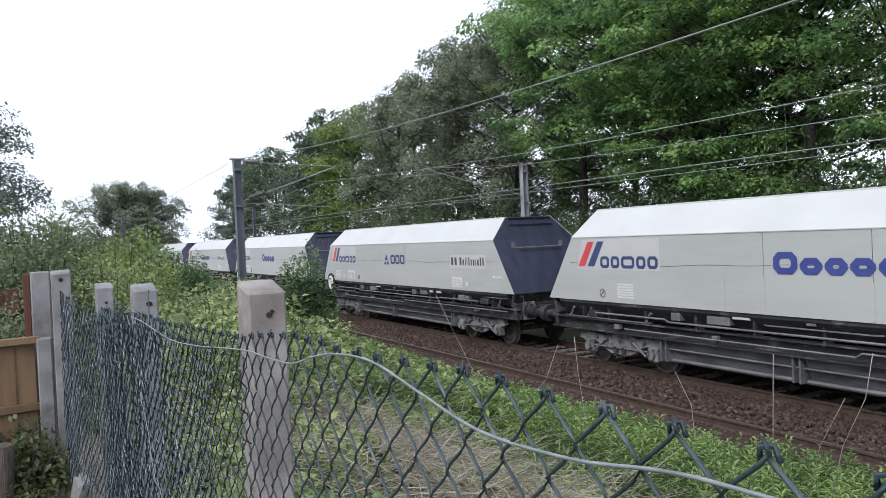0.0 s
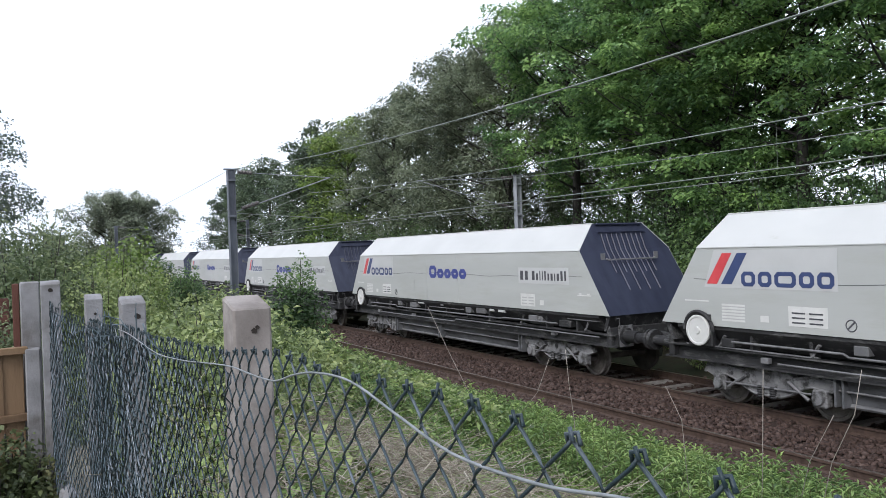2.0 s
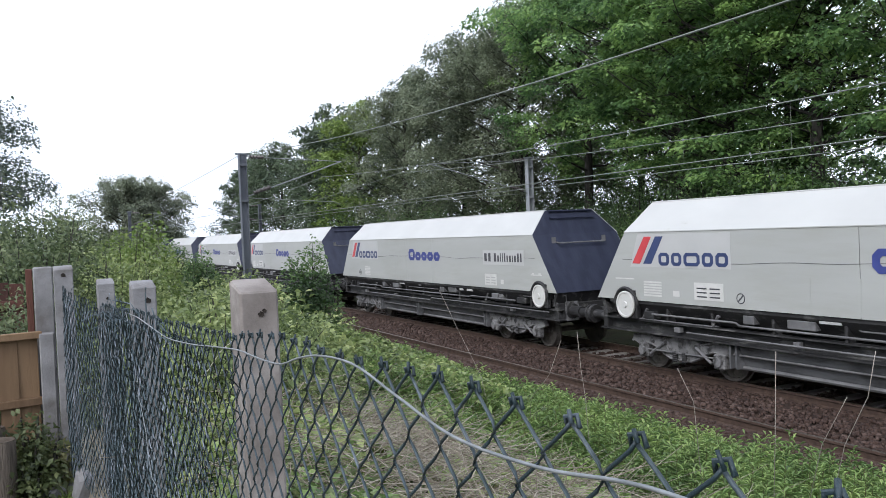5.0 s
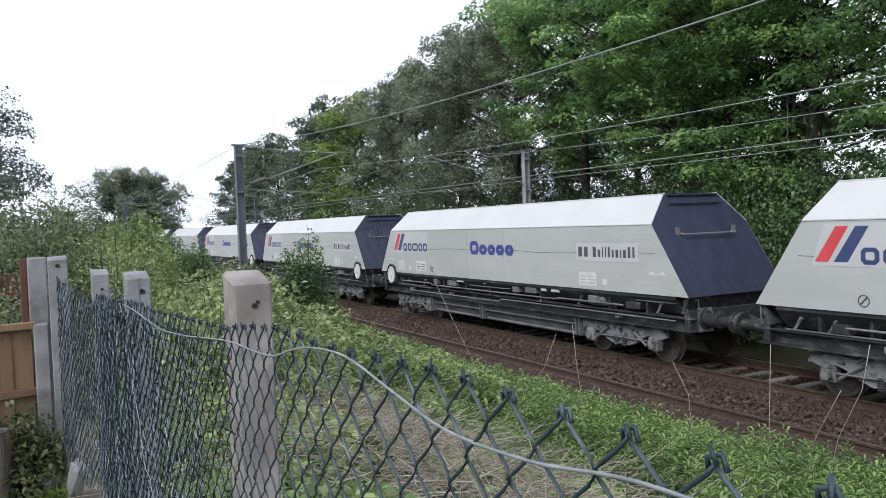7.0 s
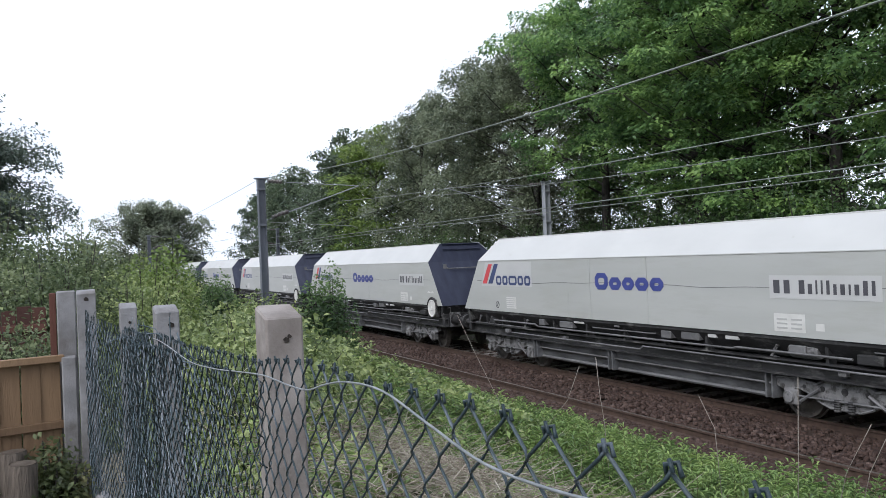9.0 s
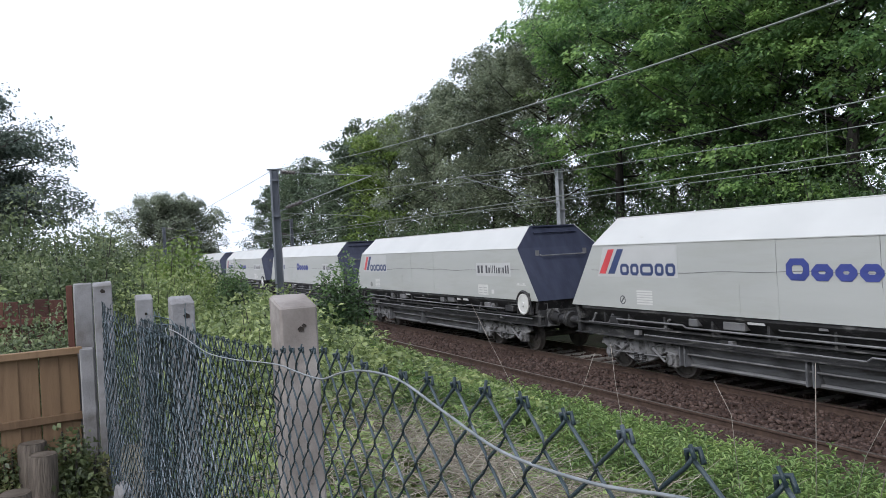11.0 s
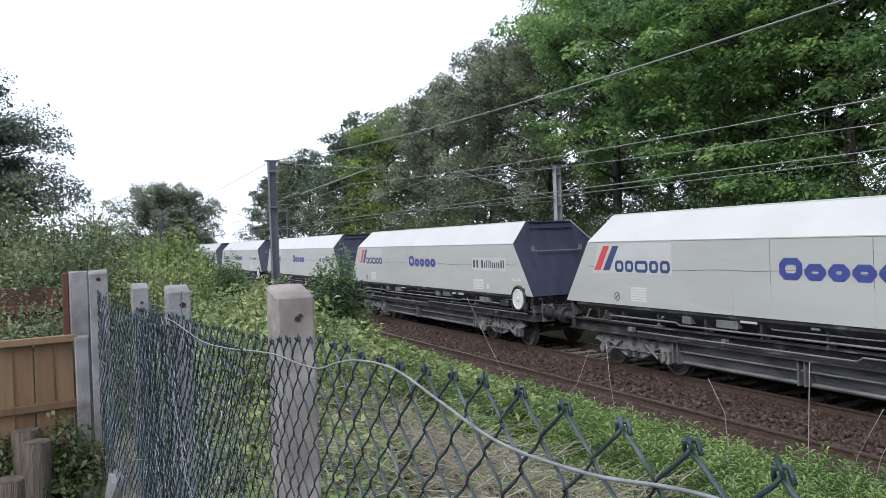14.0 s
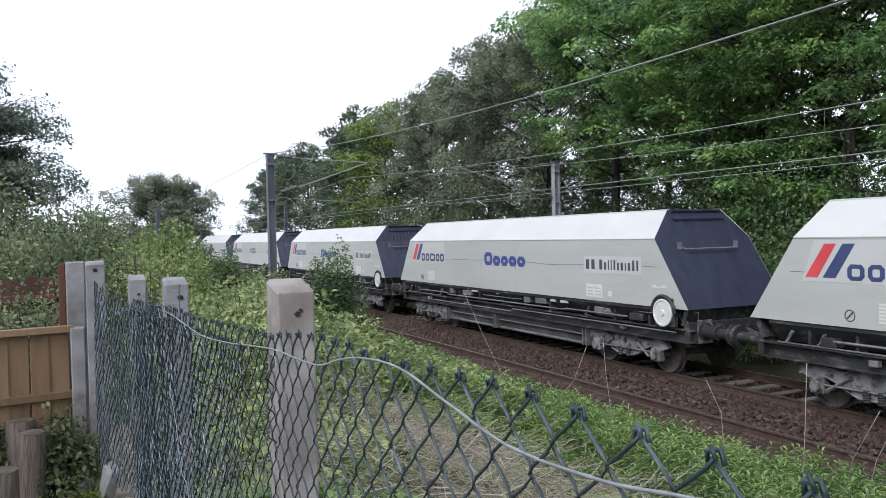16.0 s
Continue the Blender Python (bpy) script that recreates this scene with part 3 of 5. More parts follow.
        tube(bm, [(s * 1.3, -5.6, 1.2), (s * 1.3, -3.2, 1.2), (s * 1.3, -3.1, 1.17), (s * 1.3, 3.6, 1.17), (s * 1.3, 3.7, 1.22), (s * 1.3, 5.9, 1.22)], 0.022, 6)
        part("brake_pipe", bm, "pipe", w)
        bm = bmesh.new()
        tube(bm, [(s * 1.33, -7.2, 1.0), (s * 1.33, -0.6, 1.0), (s * 1.33, -0.5, 0.93), (s * 1.33, 4.9, 0.93)], 0.018, 6)
        part("brake_pipe", bm, "pipe", w)
        for y in (-6.3, -5.1, -2.4, -1.2, 0.1, 1.5, 2.9, 4.3, 5.5, 6.4):
            bm = bmesh.new()
            box(bm, (s * 1.06, y - 0.03, 1.07), (s * 1.27, y + 0.03, 1.4), 0.008)
            part("bracket", bm, "black", w)
        for y, wd, z, mt in ((-4.55, 0.34, 1.27, "pipe"), (-2.0, 0.5, 1.33, "pipe"), (-1.3, 0.3, 1.31, "pipe"), (2.3, 0.55, 1.3, "pipe"), (3.4, 0.25, 1.3, "pipe"), (6.0, 0.3, 1.2, "black"), (-5.9, 0.45, 1.22, "black")):
            bm = bmesh.new()
            box(bm, (s * 1.1, y - wd / 2, z - 0.09), (s * 1.31, y + wd / 2, z + 0.07), 0.015)
            part("valve_box", bm, mt, w)
        for y0, y1, z in ((-7.2, -5.9, 1.34), (-0.9, 1.3, 1.29), (4.2, 7.1, 1.1)):
            bm = bmesh.new()
            tube(bm, [(s * 1.22, y0, z), (s * 1.29, y0 + 0.1, z), (s * 1.29, y1 - 0.1, z), (s * 1.22, y1, z)], 0.014, 5)
            part("conduit", bm, "pipe", w)
        for y, wd, z in ((-3.1, 0.32, 1.38), (-2.6, 0.22, 1.38), (1.75, 0.4, 1.4), (0.3, 0.18, 1.4), (5.2, 0.16, 0.95), (2.4, 0.12, 0.95), (-5.4, 0.14, 0.95)):
            bm = bmesh.new()
            box(bm, (s * 1.2, y - wd / 2, z - 0.05), (s * 1.312, y + wd / 2, z + 0.05), 0.008)
            part("label_plate", bm, "patch" if wd > 0.2 else "pipe", w, "scuffed pale plate")
        for y in (-6.75, -4.1, 4.15, 6.1, 6.75):
            bm = bmesh.new()
            tube(bm, [(s * 1.1, y, 1.32), (s * 1.27, y, 1.3), (s * 1.27, y + 0.12, 1.12), (s * 1.1, y + 0.12, 1.05)], 0.03, 6)
            part("linkage", bm, "bogie", w)
        bm = bmesh.new()
        lathe(bm, [(-0.3, 0.02), (-0.3, 0.12), (-0.26, 0.15), (0.26, 0.15), (0.3, 0.12), (0.3, 0.02)], 14, "y", (s * 1.12, -4.6, 1.25))
        part("air_reservoir", bm, "bogie", w, smooth=False)
        # discharge trays between the bogies
        bm = bmesh.new()
        prism(bm, [(s * a, b) for a, b in ((1.1, 0.79), (1.18, 0.79), (1.0, 0.33), (0.9, 0.33))], -3.75, 0.55, "y")
        part("tray_side", bm, "tray", w)
        bm = bmesh.new()
        prism(bm, [(s * a, b) for a, b in ((1.1, 0.79), (1.18, 0.79), (1.0, 0.33), (0.9, 0.33))], 0.8, 3.75, "y")
        part("tray_side", bm, "tray", w)
        bm = bmesh.new()
        tube(bm, [(s * 1.05, -3.9, 0.36), (s * 1.05, 3.9, 0.36)], 0.04, 6)
        part("tray_rail", bm, "pipe", w)
        bm = bmesh.new()
        tube(bm, [(s * 1.15, -3.9, 0.6), (s * 1.15, 3.9, 0.6)], 0.02, 6)
        part("tray_rail", bm, "pipe", w)
        for y in (-3.85, 0.68, 3.85):
            bm = bmesh.new()
            box(bm, (s * 0.95, y - 0.09, 0.34), (s * 1.24, y - 0.05, 0.8), 0.008)
            box(bm, (s * 0.95, y + 0.05, 0.34), (s * 1.24, y + 0.09, 0.8), 0.008)
            box(bm, (s * 0.95, y - 0.05, 0.34), (s * 1.05, y + 0.05, 0.8))
            part("tray_post", bm, "tray", w)
    bm = bmesh.new()
    box(bm, (-0.9, -3.7, 0.3), (0.9, 3.7, 0.34))
    part("tray_floor", bm, "black", w)
    bm = bmesh.new()
    box(bm, (-0.6, -7.3, 0.85), (0.6, 7.3, 1.05))
    part("underframe", bm, "black", w)
    # ends of the frame: headstock, buffers, coupling
    for s in (-1, 1):
        bm = bmesh.new()
        box(bm, (-1.28, s * 7.38, 0.82), (1.28, s * 7.52, 1.22), 0.015)
        part("headstock", bm, "black", w)
        bm = bmesh.new()
        prism(bm, [(s * (LB - 0.03), ZB + 0.01), (s * (LB - 0.16), ZB + 0.01), (s * 7.32, 1.15), (s * 7.4, 1.15)], -1.3, 1.3, "x")
        part("end_apron", bm, "black", w)
        for x in (-0.87, 0.87):
            bm = bmesh.new()
            lathe(bm, [(s * 7.52, 0.02), (s * 7.52, 0.19), (s * 7.58, 0.19), (s * 7.58, 0.135), (s * 7.95, 0.135), (s * 7.95, 0.105), (s * 8.3, 0.105), (s * 8.3, 0.21), (s * 8.375, 0.225), (s * 8.395, 0.16), (s * 8.398, 0.02)], 18, "y", (x, 0, 1.02))
            b = part("buffer", bm, "black", w)
            bm = bmesh.new()
            box(bm, (x - 0.2, s * 7.52, 0.78), (x + 0.2, s * 7.56, 1.26), 0.01)
            part("buffer_plate", bm, "bogie", b)
        bm = bmesh.new()
        tube(bm, [(0, s * 7.5, 1.0), (0, s * 7.9, 1.0), (0, s * 8.1, 0.95), (0, s * 8.38, 0.92)], [0.08, 0.07, 0.05, 0.045], 8)
        part("coupling", bm, "black", w)
        bm = bmesh.new()
        tube(bm, [(0.35, s * 7.52, 0.9), (0.38, s * 7.8, 0.6), (0.33, s * 8.1, 0.5), (0.28, s * 8.38, 0.6)], 0.025, 6)
        part("brake_hose", bm, "black", w)
        bm = bmesh.new()
        tube(bm, [(-1.25, s * 7.45, 1.22), (-1.3, s * 7.42, 1.42), (-1.05, s * 7.55, 1.42), (-1.0, s * 7.5, 1.2)], 0.016, 6)
        part("grab_rail", bm, "pipe", w)
    # bogies
    for s in (-1, 1):
        yc = s * 5.3
        for q in (-1, 1):
            bm = bmesh.new()
            out = [(-1.42, 0.6), (-1.36, 0.74), (-0.95, 0.78), (-0.55, 0.7), (-0.35, 0.8), (0.35, 0.8), (0.55, 0.7), (0.95, 0.78), (1.36, 0.74), (1.42, 0.6), (1.22, 0.52), (0.88, 0.56), (0.7, 0.5), (0.45, 0.36), (0.28, 0.3), (-0.28, 0.3), (-0.45, 0.36), (-0.7, 0.5), (-0.88, 0.56), (-1.22, 0.52)]
            prism(bm, [(yc + a, b) for a, b in out], q * 1.02, q * 1.13, "x")
            f = part("bogie_frame", bm, "bogie", w, "dusty grey cast bogie side frame")
            for dy in (-1.05, 1.05):
                bm = bmesh.new()
                box(bm, (q * 1.0, yc + dy - 0.14, 0.27), (q * 1.19, yc + dy + 0.14, 0.56), 0.03)
                lathe(bm, [(q * 1.2, 0.02), (q * 1.2, 0.11), (q * 1.235, 0.1), (q * 1.24, 0.02)], 12, "x", (0, yc + dy, 0.42))
                part("axle_box", bm, "bogie", f)
            bm = bmesh.new()
            rim = out[:10]
            tube(bm, [(q * 1.13, yc + a, b - 0.02) for a, b in rim], 0.028, 5)
            tube(bm, [(q * 1.13, yc + a, b + 0.02) for a, b in out[10:]], 0.022, 5)
            part("frame_rim", bm, "bogie", f)
            for dy, hr in ((-0.42, 0.05), (0, 0.065), (0.42, 0.05), (-0.78, 0.035), (0.78, 0.035)):
                bm = bmesh.new()
                lathe(bm, [(q * 1.128, hr), (q * 1.136, hr), (q * 1.136, hr * 0.5)], 10, "x", (0, yc + dy, 0.62))
                part("frame_hole", bm, "black", f)
            for dy in (-0.13, 0.13):
                bm = bmesh.new()
                lathe(bm, [(0.28 + 0.02 * j, 0.065 if j % 2 else 0.052) for j in range(11)], 10, "z", (q * 1.15, yc + dy, 0))
                part("spring", bm, "black", f)
            for a, b in ((-0.85, -0.45), (0.85, 0.45)):
                bm = bmesh.new()
                tube(bm, [(q * 1.16, yc + a, 0.36), (q * 1.16, yc + b, 0.62)], 0.03, 6)
                part("brake_rod", bm, "pipe", f)
            bm = bmesh.new()
            tube(bm, [(q * 1.17, yc - 0.9, 0.47), (q * 1.17, yc + 0.9, 0.45)], 0.018, 6)
            part("brake_rod", bm, "pipe", f)
        bm = bmesh.new()
        box(bm, (-0.98, yc - 0.25, 0.45), (0.98, yc + 0.25, 0.75), 0.03)
        part("bolster", bm, "black", w)
        for dy in (-1.05, 1.05):
            bm = bmesh.new()
            tube(bm, [(-0.95, 0, 0), (0.95, 0, 0)], 0.075, 10)
            for q in (-1, 1):
                xi, xo = q * 0.68, q * 0.815
                lathe(bm, [(xi, 0.1), (xi, 0.45), (xi + q * 0.03, 0.455), (xi + q * 0.035, 0.425), (xo, 0.415), (xo, 0.36), (xo - q * 0.05, 0.34), (xo - q * 0.05, 0.16), (xo - q * 0.01, 0.14), (xo - q * 0.01, 0.08)], 28, "x")
                for k in range(3):     # lightening marks on the web
                    a = k * 2.094
                    lathe(bm, [(xo - q * 0.052, 0.03), (xo - q * 0.04, 0.035), (xo - q * 0.035, 0.01)], 8, "x", (0, 0.25 * math.cos(a), 0.25 * math.sin(a)))
            ws = part("wheelset", bm, "wheel", w, smooth=False)
            ws.location = (0, yc + dy, 0.42)
    return w


def hand_wheel(w, y):
    bm = bmesh.new()
    lathe(bm, [(-HW - 0.03, 0.02), (-HW - 0.03, 0.28), (-HW - 0.075, 0.29), (-HW - 0.085, 0.275), (-HW - 0.085, 0.245), (-HW - 0.07, 0.235), (-HW - 0.07, 0.07), (-HW - 0.1, 0.06), (-HW - 0.1, 0.01)], 28, "x", (0, y, 1.39))
    part("brake_wheel", bm, "white", w, "white hand-brake wheel disc")
    bm = bmesh.new()
    n = 14
    pts = [(-HW - 0.05, y + 0.35 * math.cos(math.pi * k / n), 1.39 + 0.35 * math.sin(math.pi * k / n)) for k in range(n + 1)]
    tube(bm, pts, 0.04, 5)
    part("wheel_arch", bm, "black", w)
    bm = bmesh.new()
    box(bm, (-HW - 0.02, y - 0.3, 1.39 - 0.3), (-HW + 0.1, y + 0.3, 1.39 + 0.32), 0.02)
    part("wheel_well", bm, "black", w)


def livery(w, centre_mark, wheel_behind):
    # two slanted stripes on a paler patch
    decal(w, "logo_patch", [[(6.45, 2.2), (6.2, 2.88), (3.7, 2.88), (3.7, 2.2)]], "patch", "faintly paler repainted patch", -HW - 0.0125)
    decal(w, "logo_stripe", [[(6.38, 2.27), (6.14, 2.27), (5.78, 2.83), (6.0, 2.83)]], "red", "red slanted stripe", -HW - 0.0175)
    decal(w, "logo_stripe", [[(6.04, 2.27), (5.8, 2.27), (5.44, 2.83), (5.66, 2.83)]], "navy", "navy slanted stripe", -HW - 0.0175)
    decal(w, "logo_block", bars(5.58, 2.24, 2.5, [0.3, 0.28, 0.42, 0.28, 0.3], 0.06), "navy", "navy block", -HW - 0.0175)
    if centre_mark == "wide":
        decal(w, "sign_block", bars(0.95, 2.2, 2.58, [0.48, 0.42, 0.4, 0.42, 0.42], 0.045, (1, 2, 3, 4), 0.125), "blue", "deep blue block", -HW - 0.0175)
    elif centre_mark == "short":
        decal(w, "sign_emblem", [[(0.95, 2.2), (0.74, 2.2), (0.845, 2.34)], [(0.72, 2.2), (0.5, 2.2), (0.61, 2.34)], [(0.86, 2.36), (0.6, 2.36), (0.73, 2.56)]], "navy", "small navy three-part emblem", -HW - 0.0175)
        decal(w, "sign_block", bars(0.36, 2.22, 2.54, [0.36, 0.34, 0.36], 0.05), "navy", "navy block", -HW - 0.0175)
    decal(w, "sign_patch", [[(-4.08, 2.14), (-4.08, 2.54), (-6.2, 2.54), (-6.2, 2.14)]], "patch", "pale sign panel", -HW - 0.0125)
    decal(w, "sign_block", bars(-4.17, 2.23, 2.46, [0.13, 0.12], 0.09) + bars(-4.7, 2.23, 2.46, [0.11, 0.08, 0.035, 0.035, 0.06, 0.06, 0.08, 0.035, 0.08, 0.08, 0.06], 0.068, (1, 5, 6, 7, 8)), "ink", "dark grey block", -HW - 0.0175)
    decal(w, "data_panel", [[(-4.15, 1.57), (-4.15, 1.88), (-4.79, 1.88), (-4.79, 1.57)], [(-5.0, 1.62), (-5.0, 1.74), (-5.16, 1.74), (-5.16, 1.62)]], "white", "white data panel", -HW - 0.0125)
    decal(w, "ruled_line", [[(-4.21 - 0.3 * c, 1.62 + 0.075 * r), (-4.21 - 0.3 * c, 1.65 + 0.075 * r), (-4.43 - 0.3 * c, 1.65 + 0.075 * r), (-4.43 - 0.3 * c, 1.62 + 0.075 * r)] for r in range(3) for c in range(2)], "side", "grey ruled line", -HW - 0.0175)
    ruled, ring = (6.05, 3.5) if wheel_behind else (5.05, 5.55)
    decal(w, "data_panel", [[(ruled, 1.6 + 0.055 * r), (ruled, 1.635 + 0.055 * r), (ruled - 0.52, 1.635 + 0.055 * r), (ruled - 0.52, 1.6 + 0.055 * r)] for r in range(6)], "white", "white ruled panel", -HW - 0.0125)
    if wheel_behind:
        decal(w, "data_panel", [[(4.63, 1.6), (4.63, 1.93), (3.9, 1.93), (3.9, 1.6)], [(5.2, 1.63), (5.2, 1.74), (5.03, 1.74), (5.03, 1.63)]], "white", "white data panel", -HW - 0.0125)
        decal(w, "ruled_line", [[(4.56 - 0.33 * c, 1.65 + 0.08 * r), (4.56 - 0.33 * c, 1.675 + 0.08 * r), (4.31 - 0.33 * c, 1.675 + 0.08 * r), (4.31 - 0.33 * c, 1.65 + 0.08 * r)] for r in range(3) for c in range(2)], "ink", "dark ruled line", -HW - 0.0175)
        decal(w, "stencil", [[(6.95, 1.93), (6.95, 1.955), (6.35, 1.955), (6.35, 1.93)]], "white", "small white stencil", -HW - 0.0125)
    bm = bmesh.new()
    tube(bm, [(-HW - 0.014, ring + 0.09 * math.cos(math.pi * k / 8), 1.68 + 0.09 * math.sin(math.pi * k / 8)) for k in range(17)], 0.01, 4)
    part("round_sign", bm, "ink", w, "dark ring sign")
    decal(w, "slash", [[(ring - 0.07, 1.73), (ring - 0.05, 1.75), (ring + 0.07, 1.63), (ring + 0.05, 1.61)]], "ink", "dark slash", -HW - 0.0125)
    decal(w, "stencil", [[(-6.5, 1.9), (-6.5, 1.925), (-7.0, 1.925), (-7.0, 1.9)], [(-6.55, 1.93), (-6.55, 1.96), (-6.65, 1.96), (-6.65, 1.93)], [(-6.85, 1.93), (-6.85, 1.96), (-6.95, 1.96), (-6.95, 1.93)]], "white", "small white stencil", -HW - 0.0125)


#           index: hand wheel at the front or rear, centre mark, ribbed ends
ROSTER = [("front", "wide", 0), ("rear", "short", 0), ("rear", "wide", 1), ("rear", "wide", 1), ("front", "wide", 0), ("rear", "wide", 0), ("front", "wide", 1), ("front", "wide", 0),
          ("front", "", 0), ("front", "wide", 0), ("front", "wide", 0), ("front", "wide", 0), ("front", "wide", 1), ("front", "short", 0), ("front", "wide", 0), ("front", "wide", 0)]
wagons = []
_kinds = {}
for k, key in enumerate(ROSTER):
    start = pose(FAR_TRACK, 15.9 - REAR + PITCH * k, 0)
    if key not in _kinds:
        w = build_wagon(key[2])
        hand_wheel(w, -6.9 if key[0] == "front" else 6.6)
        livery(w, key[1], key[0] == "rear")
        w.matrix_basis = start
        w["label"] = "pale grey hopper wagon, %sslate-blue ends, %s" % ("ribbed " if key[2] else "", {"wide": "wide blue sign", "short": "navy emblem", "": "blank middle"}[key[1]])
        _kinds[key] = w
    else:
        w = copy_thing(_kinds[key], start)
    wagons.append(w)


def train_rear(t):
    """Where the rear foot of the first wagon is along the track; the train gathers speed from 10.3 to 11.5 m/s."""
    return -3.839e-4 * t ** 3 - 2.95e-2 * t ** 2 - 10.265 * t + 15.905


def motions():
    """The train rolls by; its wheels turn."""
    jolt = {2.0: -0.28, 9.0: -0.1, 15.5: -0.2}
    steps = [i / 2 for i in range(33)]
    for k, w in enumerate(wagons):
        walk(w, [(t, pose(FAR_TRACK, train_rear(t) + jolt.get(t, 0) - REAR + PITCH * k, 0)) for t in steps])
        for ws in [o for o in w.children if o.name.startswith("wheelset")]:
            x, y, z = ws.location
            walk(ws, [(i / 30, pose(x, y, z, math.degrees((15.905 - train_rear(i / 30)) / 0.42), 0, 0)) for i in range(481)])


# ---------------------------------------------------------------- overhead line
def sagging(a, b, sag, n=24):
    a, b = Vector(a), Vector(b)
    return [a.lerp(b, i / n) - Vector((0, 0, sag * 4 * (i / n) * (1 - i / n))) for i in range(n + 1)]


def mast(x, y, top, material, label):
    m = thing("overhead_mast", label, "mast", pose(x, y, 0))
    bm = bmesh.new()
    z0 = float(ground_z(x, y)) - 0.1
    prism(bm, [(-0.125, -0.125), (-0.105, -0.125), (-0.105, -0.008), (0.105, -0.008), (0.105, -0.125), (0.125, -0.125),
               (0.125, 0.125), (0.105, 0.125), (0.105, 0.008), (-0.105, 0.008), (-0.105, 0.125), (-0.125, 0.125)], z0, top, "z")
    part("column", bm, material, m)
    bm = bmesh.new()
    box(bm, (-0.24, -0.04, top - 0.002), (0.24, 0.04, top + 0.06), 0.01)
    part("cap_bar", bm, material, m)
    for z in (top - 0.35, top - 1.6):
        bm = bmesh.new()
        box(bm, (-0.135, -0.135, z - 0.04), (0.135, 0.135, z + 0.04), 0.01)
        part("clamp", bm, material, m)
    return m


def insulator(parent, a, b):
    a, b = Vector(a), Vector(b)
    bm = bmesh.new()
    n = 9
    tube(bm, [a.lerp(b, i / n) for i in range(n + 1)], [0.05 if i % 2 else 0.085 for i in range(n + 1)], 10)
    part("insulator", bm, "insul", parent, "dark ribbed insulator")


def bracket_arm(m, side, reach, top, low):
    """Tie, strut and steady arm from the mast over its track."""
    tip = (side * reach, 0, top - 0.22)
    bm = bmesh.new()
    tube(bm, [(side * 0.15, 0, top - 0.05), (side * 1.0, 0, top - 0.1), tip], 0.013, 6)
    part("tie_rod", bm, "lightsteel", m)
    bm = bmesh.new()
    tube(bm, [(side * 0.12, 0, low), tip], 0.018, 8)
    part("strut", bm, "lightsteel", m)
    insulator(m, (side * 0.35, 0, low + (top - 0.22 - low) * 0.35 / reach), (side * 0.95, 0, low + (top - 0.22 - low) * 0.95 / reach))
    insulator(m, (side * 0.25, 0, top - 0.055), (side * 0.75, 0, top - 0.085))
    bm = bmesh.new()
    tube(bm, [(side * 0.12, 0, low - 0.05), (side * (reach - 0.3), 0, low - 0.25), (side * (reach - 0.1), 0, low - 0.35)], 0.016, 6)
    part("steady_arm", bm, "line", m)


MAST_Y = 27.5
ML = mast(6.42, MAST_Y, 6.06, "steel", "slate-grey steel overhead line mast standing among brambles")
bracket_arm(ML, 1, 3.6, 6.06, 4.62)
MR = mast(18.2, MAST_Y, 5.98, "lightsteel", "pale galvanised overhead line mast beyond the train")
bracket_arm(MR, -1, 4.6, 5.98, 4.6)
MF = mast(7.25, 74.0, 6.0, "steel", "far overhead line mast beside the trees")
bracket_arm(MF, 1, 3.0, 6.0, 4.8)
MG = mast(18.2, 72.0, 6.3, "steel", "far overhead line mast on the tree side")
bracket_arm(MG, -1, 4.6, 6.3, 4.8)


def line(name, label, spans, r):
    ob = thing(name, label, "wire")
    for a, b, sag in spans:
        bm = bmesh.new()
        tube(bm, sagging(a, b, sag), r, 5)
        part("wire", bm, "line", ob)
    return ob


line("earth_wire", "thin earth wire slung from mast to mast", [((6.42, MAST_Y, 6.1), (6.42, -16.5, 6.1), 0.95), ((6.42, MAST_Y, 6.1), (7.25, 74, 6.04), 0.15)], 0.0115)


def catenary(track, z_mess, z_cont, sag, x_off):
    ob = thing("contact_line", "overhead contact wire with its droppers and carrying wire", "wire", group="overhead wires")
    spans = [(MAST_Y, -16.5), (MAST_Y, 72.0)]
    for a, b in spans:
        pm = sagging((track + x_off, a, z_mess + sag), (track - x_off, b, z_mess + sag), sag)
        bm = bmesh.new()
        tube(bm, pm, 0.0095, 5)
        part("carrying_wire", bm, "line", ob)
        bm = bmesh.new()
        pc = sagging((track + x_off, a, z_cont), (track - x_off, b, z_cont), 0.03)
        tube(bm, pc, 0.0095, 5)
        part("contact_wire", bm, "line", ob)
        for i in range(2, 24, 3):
            bm = bmesh.new()
            tube(bm, [pm[i], pc[i]], 0.0022, 4)
            part("dropper", bm, "line", ob)
            if i % 2 == 0:
                bm = bmesh.new()
                lathe(bm, [(-0.03, 0.006), (-0.02, 0.025), (0.02, 0.025), (0.03, 0.006)], 8, "z", tuple(pm[i]))
                part("dropper_clip", bm, "galv", ob)


catenary(NEAR_TRACK + 0.2, 4.66, 4.05, 0.62, 0.2)
catenary(FAR_TRACK, 4.8, 4.25, 0.62, -0.2)


